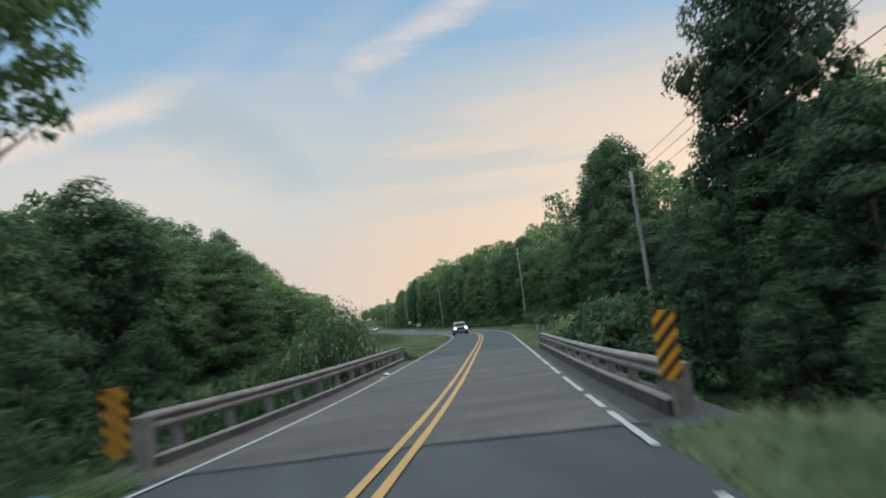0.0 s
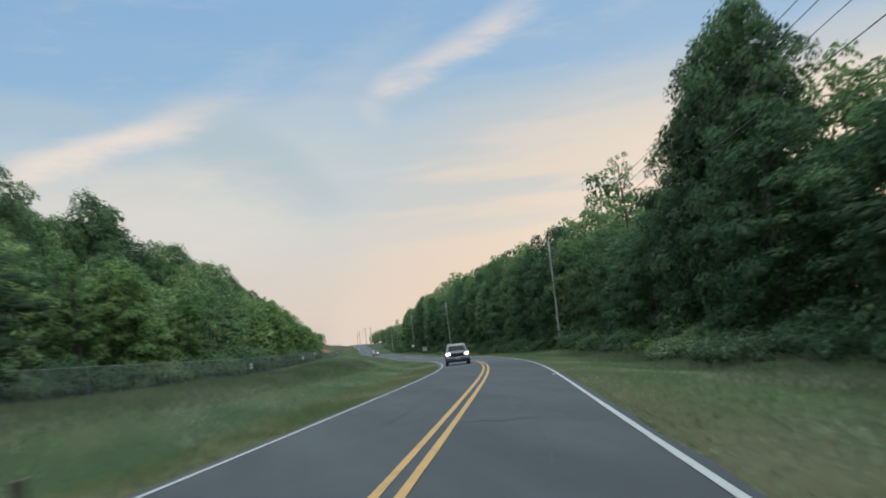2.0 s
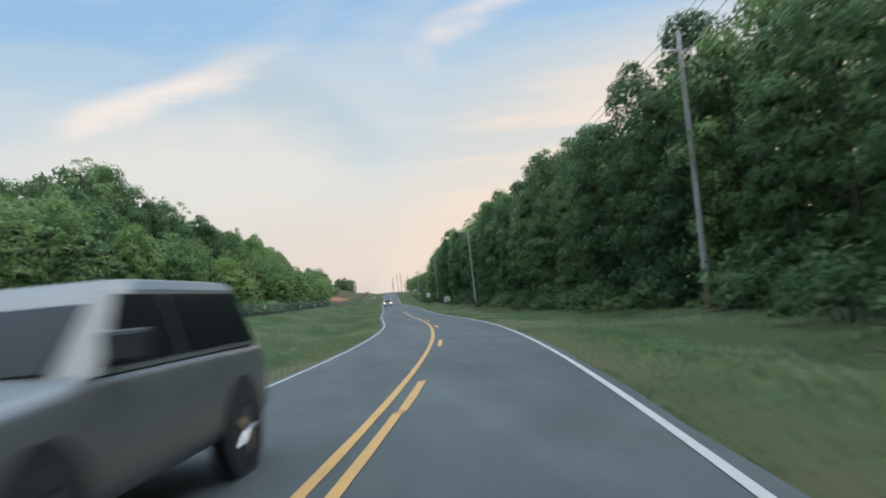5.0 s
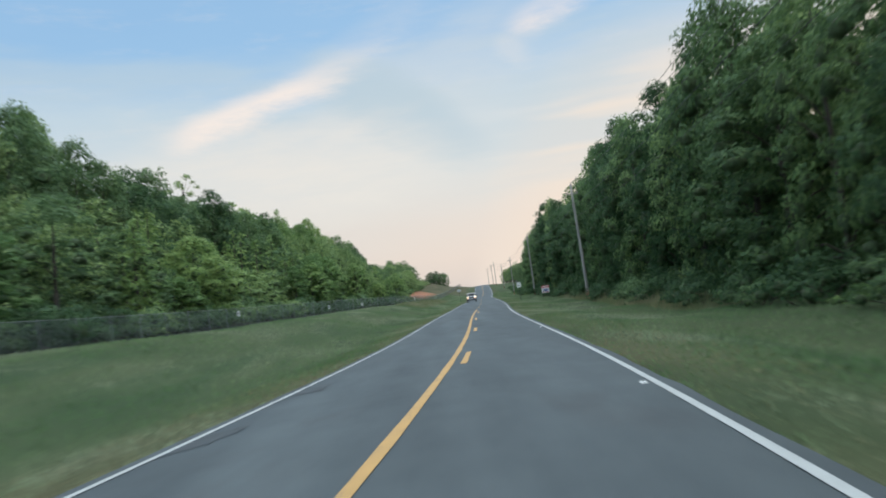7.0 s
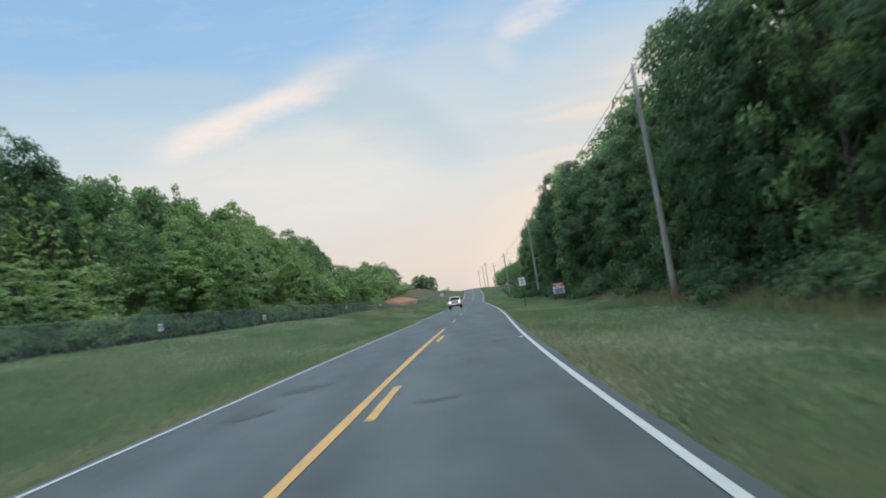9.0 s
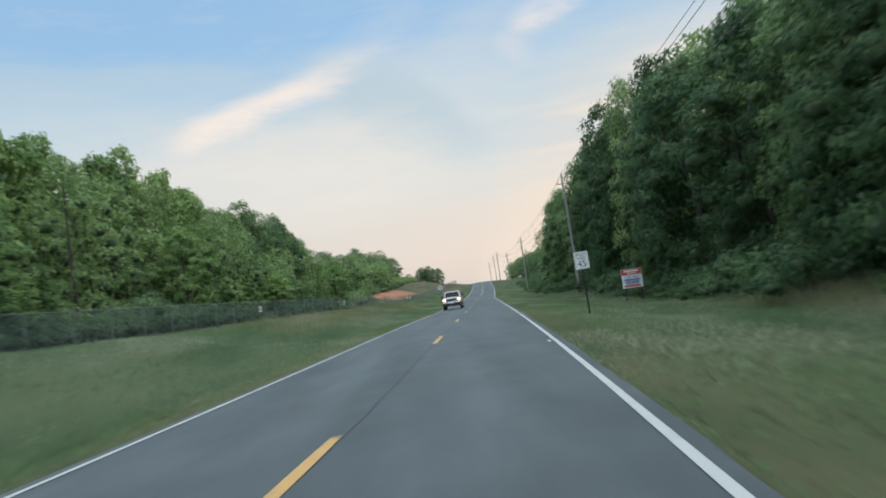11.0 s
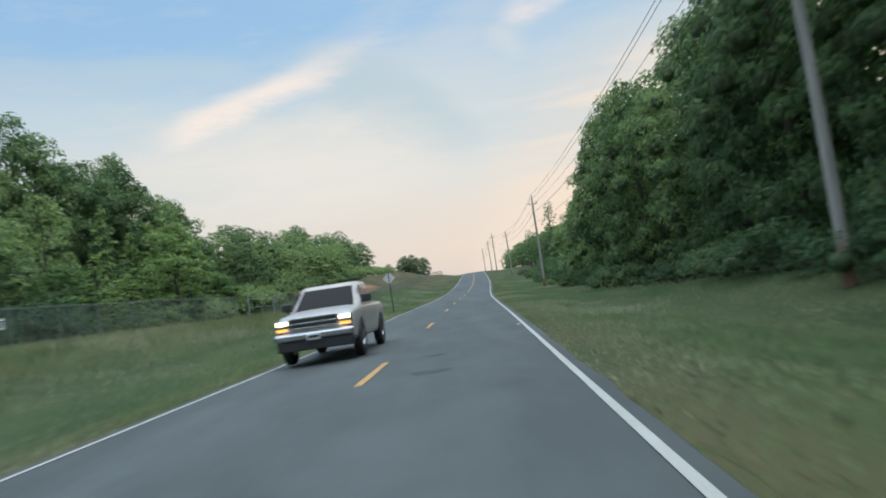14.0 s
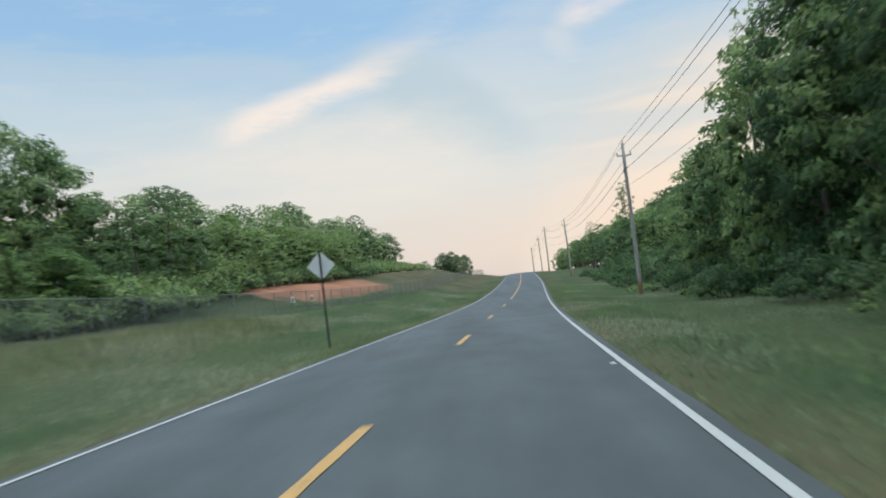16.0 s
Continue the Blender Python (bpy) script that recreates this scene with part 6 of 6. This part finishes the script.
def vehicle(name, m, label, category, paint, pickup, lamp):
    """A pickup or sport utility car, its nose towards -y, wheels on z = 0."""
    thing = empty(name, m, label, category)
    hood = 1.12 if pickup else 1.06
    bm = bmesh.new()
    rows = [section(-2.70, 0.80, 0.82, 0.42), section(-2.62, 0.90, 0.98, 0.38), section(-2.3, 0.95, hood - 0.03, 0.36), section(-1.35, 0.97, hood + 0.03, 0.36), section(-1.2, 0.97, hood + 0.06, 0.36)]
    end = 2.75 if pickup else 2.1
    rows += [section(0.9, 0.97, hood + 0.06, 0.36), section(end - 0.15, 0.97, hood + 0.05, 0.4), section(end, 0.93, hood, 0.45)]
    loft(bm, rows)
    bmesh.ops.bevel(bm, geom=[e for e in bm.edges if e.is_manifold and e.calc_face_angle(0) > 0.45], offset=0.03, segments=2, affect="EDGES", profile=0.5)
    for f in bm.faces:
        f.smooth = True
    part("body", bm, paint, thing)
    # cab with its pillars and roof
    bm = bmesh.new()
    back_y = 1.0 if pickup else 2.0
    zt = 1.80 if pickup else 1.72
    zb = hood + 0.04
    rows = [[(0, -1.25, zb), (0.84, -1.25, zb), (0.9, -1.2, zb), (0, -1.2, zb - 0.05)]]
    def ring(z, y0, y1, w):
        pts = []
        for x, y in ((w * 0.82, y0), (w, y0 + 0.18), (w, y1 - 0.12), (w * 0.9, y1)):
            pts.append((x, y, z))
        return pts + [(-x, y, z) for x, y, z in reversed(pts)]
    rings = [[bm.verts.new(p) for p in ring(*a)] for a in ((zb, -1.25, back_y, 0.92), (zt - 0.09, -0.42, back_y - 0.12, 0.79 if pickup else 0.76), (zt - 0.02, -0.3, back_y - 0.17, 0.74 if pickup else 0.70), (zt, -0.15, back_y - 0.3, 0.64 if pickup else 0.6))]
    for a, b in zip(rings, rings[1:]):
        for k in range(8):
            bm.faces.new((a[k], a[(k + 1) % 8], b[(k + 1) % 8], b[k]))
    bm.faces.new(rings[-1])
    bm.faces.new(list(reversed(rings[0])))
    bmesh.ops.recalc_face_normals(bm, faces=bm.faces)
    part("cab", bm, paint, thing)
    # glass, set just proud of the cab
    def pane(nm, pts):
        b = bmesh.new()
        b.faces.new([b.verts.new(p) for p in pts])
        ex = bmesh.ops.extrude_face_region(b, geom=b.faces[:])
        mid = sum((Vector(p) for p in pts), Vector()) / len(pts)
        out = Vector((mid.x, mid.y - (back_y - 1.25) / 2, 0.25)).normalized() * 0.012
        for v in ex["geom"]:
            if isinstance(v, bmesh.types.BMVert):
                v.co += out
        bmesh.ops.recalc_face_normals(b, faces=b.faces)
        part(nm, b, GLASS_DARK, thing, "dark glass")
    if pickup:
        pane("windscreen", [(-0.75, -1.24, zb + 0.02), (0.75, -1.24, zb + 0.02), (0.635, -0.455, zt - 0.11), (-0.635, -0.455, zt - 0.11)])
    else:
        pane("windscreen", [(-0.72, -1.22, zb + 0.05), (0.72, -1.22, zb + 0.05), (0.59, -0.46, zt - 0.13), (-0.59, -0.46, zt - 0.13)])
    for s in (-1, 1):
        for y0, y1 in (((-0.95, 0.15), (0.22, back_y - 0.2)) if not pickup else ((-0.95, 0.05), (0.12, back_y - 0.18))):
            pane("side_window", [(s * 0.913, y0, zb + 0.05), (s * 0.913, y1, zb + 0.05), (s * 0.785, min(y1, back_y - 0.3), zt - 0.13), (s * 0.785, max(y0 + 0.42 if y0 < 0 else y0, y0), zt - 0.13)])
    pane("rear_window", [(-0.7, back_y - 0.01, zb + 0.06), (0.7, back_y - 0.01, zb + 0.06), (0.6, back_y - 0.11, zt - 0.14), (-0.6, back_y - 0.11, zt - 0.14)])
    if pickup:
        bm = bmesh.new()
        box(bm, -0.82, 0.82, 1.08, 2.66, hood + 0.055, hood + 0.095, 0.01)
        part("bed_cover", bm, CAR_DARK, thing, "dark bed opening")
    gz = 0.78 if pickup else 0.74
    bm = bmesh.new()
    box(bm, -0.56, 0.56, -2.74, -2.60, gz, 1.02 if pickup else 1.0, 0.02)
    grille = part("grille", bm, CAR_DARK, thing, "dark grille")
    for z in ((1.02, 0.90, 0.79) if pickup else (0.8, 0.87, 0.94)):
        bm = bmesh.new()
        box(bm, -0.56, 0.56, -2.758, -2.735, z - (0.018 if pickup else 0.012), z + (0.018 if pickup else 0.012), 0.005)
        part("grille_bar", bm, CHROME if pickup else CAR_DARK, grille)
    bm = bmesh.new()
    if pickup:
        box(bm, -0.95, 0.95, -2.86, -2.62, 0.52, 0.70, 0.06)
    else:
        box(bm, -0.95, 0.95, -2.86, -2.62, 0.46, 0.7, 0.05)
    part("front_bumper", bm, CHROME if pickup else paint, thing, "bright front bumper")
    bm = bmesh.new()
    box(bm, -0.9, 0.9, -2.8, -2.5, 0.27, 0.51 if pickup else 0.45, 0.03)
    part("air_dam", bm, CAR_DARK, thing)
    bm = bmesh.new()
    box(bm, -0.92, 0.92, end - 0.1, end + 0.12, 0.46, 0.64, 0.04)
    part("rear_bumper", bm, CHROME, thing)
    bm = bmesh.new()
    box(bm, -0.16, 0.16, -2.875, -2.862, 0.5, 0.64, 0.004)
    plate_ = part("number_plate", bm, ALU, thing, "pale number plate with a dark bar")
    bm = bmesh.new()
    box(bm, -0.12, 0.12, -2.885, -2.876, 0.55, 0.6)
    part("text_bar", bm, SIGN_BLACK, plate_)
    for s in (-1, 1):
        bm = bmesh.new()
        if pickup:
            box(bm, s * 0.75 - 0.165, s * 0.75 + 0.165, -2.725, -2.6, 0.74, 1.01, 0.025)
            case = part("lamp_case", bm, CHROME, thing)
            bm = bmesh.new()
            box(bm, s * 0.75 - 0.14, s * 0.75 + 0.14, -2.74, -2.66, 0.895, 0.985, 0.02)
            part("headlight", bm, lamp, case, "lit headlight")
            bm = bmesh.new()
            box(bm, s * 0.75 - 0.14, s * 0.75 + 0.14, -2.738, -2.66, 0.765, 0.825, 0.018)
            part("indicator", bm, AMBER, case, "lit amber lamp")
        else:
            box(bm, s * 0.74 - 0.15, s * 0.74 + 0.15, -2.735, -2.6, 0.84, 1.0, 0.03)
            part("headlight", bm, lamp, thing, "lit headlight")
        bm = bmesh.new()
        box(bm, min(s * 0.9, s * 1.17), max(s * 0.9, s * 1.17), -0.98, -0.86, hood + 0.1, hood + 0.3, 0.03)
        part("mirror", bm, CAR_DARK, thing)
        for y in (-1.72, 1.75 if pickup else 1.25):
            bm = bmesh.new()
            rod(bm, (s * 0.90, y, 0.4), (s * 0.983, y, 0.4), 0.46, 0.46, 20)
            part("wheel_arch", bm, CAR_DARK, thing)
            wheel(thing, s * 0.995, y, 0.40 if pickup else 0.38, s)
    if pickup:
        for c in thing.children:
            if not c.name.startswith("wheel") or c.name.startswith("wheel_arch"):
                c.location.z += 0.09
    return thing


tx, ty = place(286.8, -1.9)
vehicle("pickup_truck", pose(float(tx), float(ty), float(on(CZ, 286.8)) + 0.0, 0, 0, heading(286.8)), "white pickup truck with lit amber headlights in the oncoming lane", "pickup", CAR_WHITE, True, LAMP)
tx, ty = place(99.0, -1.7)
vehicle("sport_utility_car", pose(float(tx), float(ty), float(on(CZ, 99.0)) + 0.0, 0, 0, heading(99.0)), "silver grey sport utility car with lit headlights", "car", CAR_SILVER, False, LAMP_WHITE)
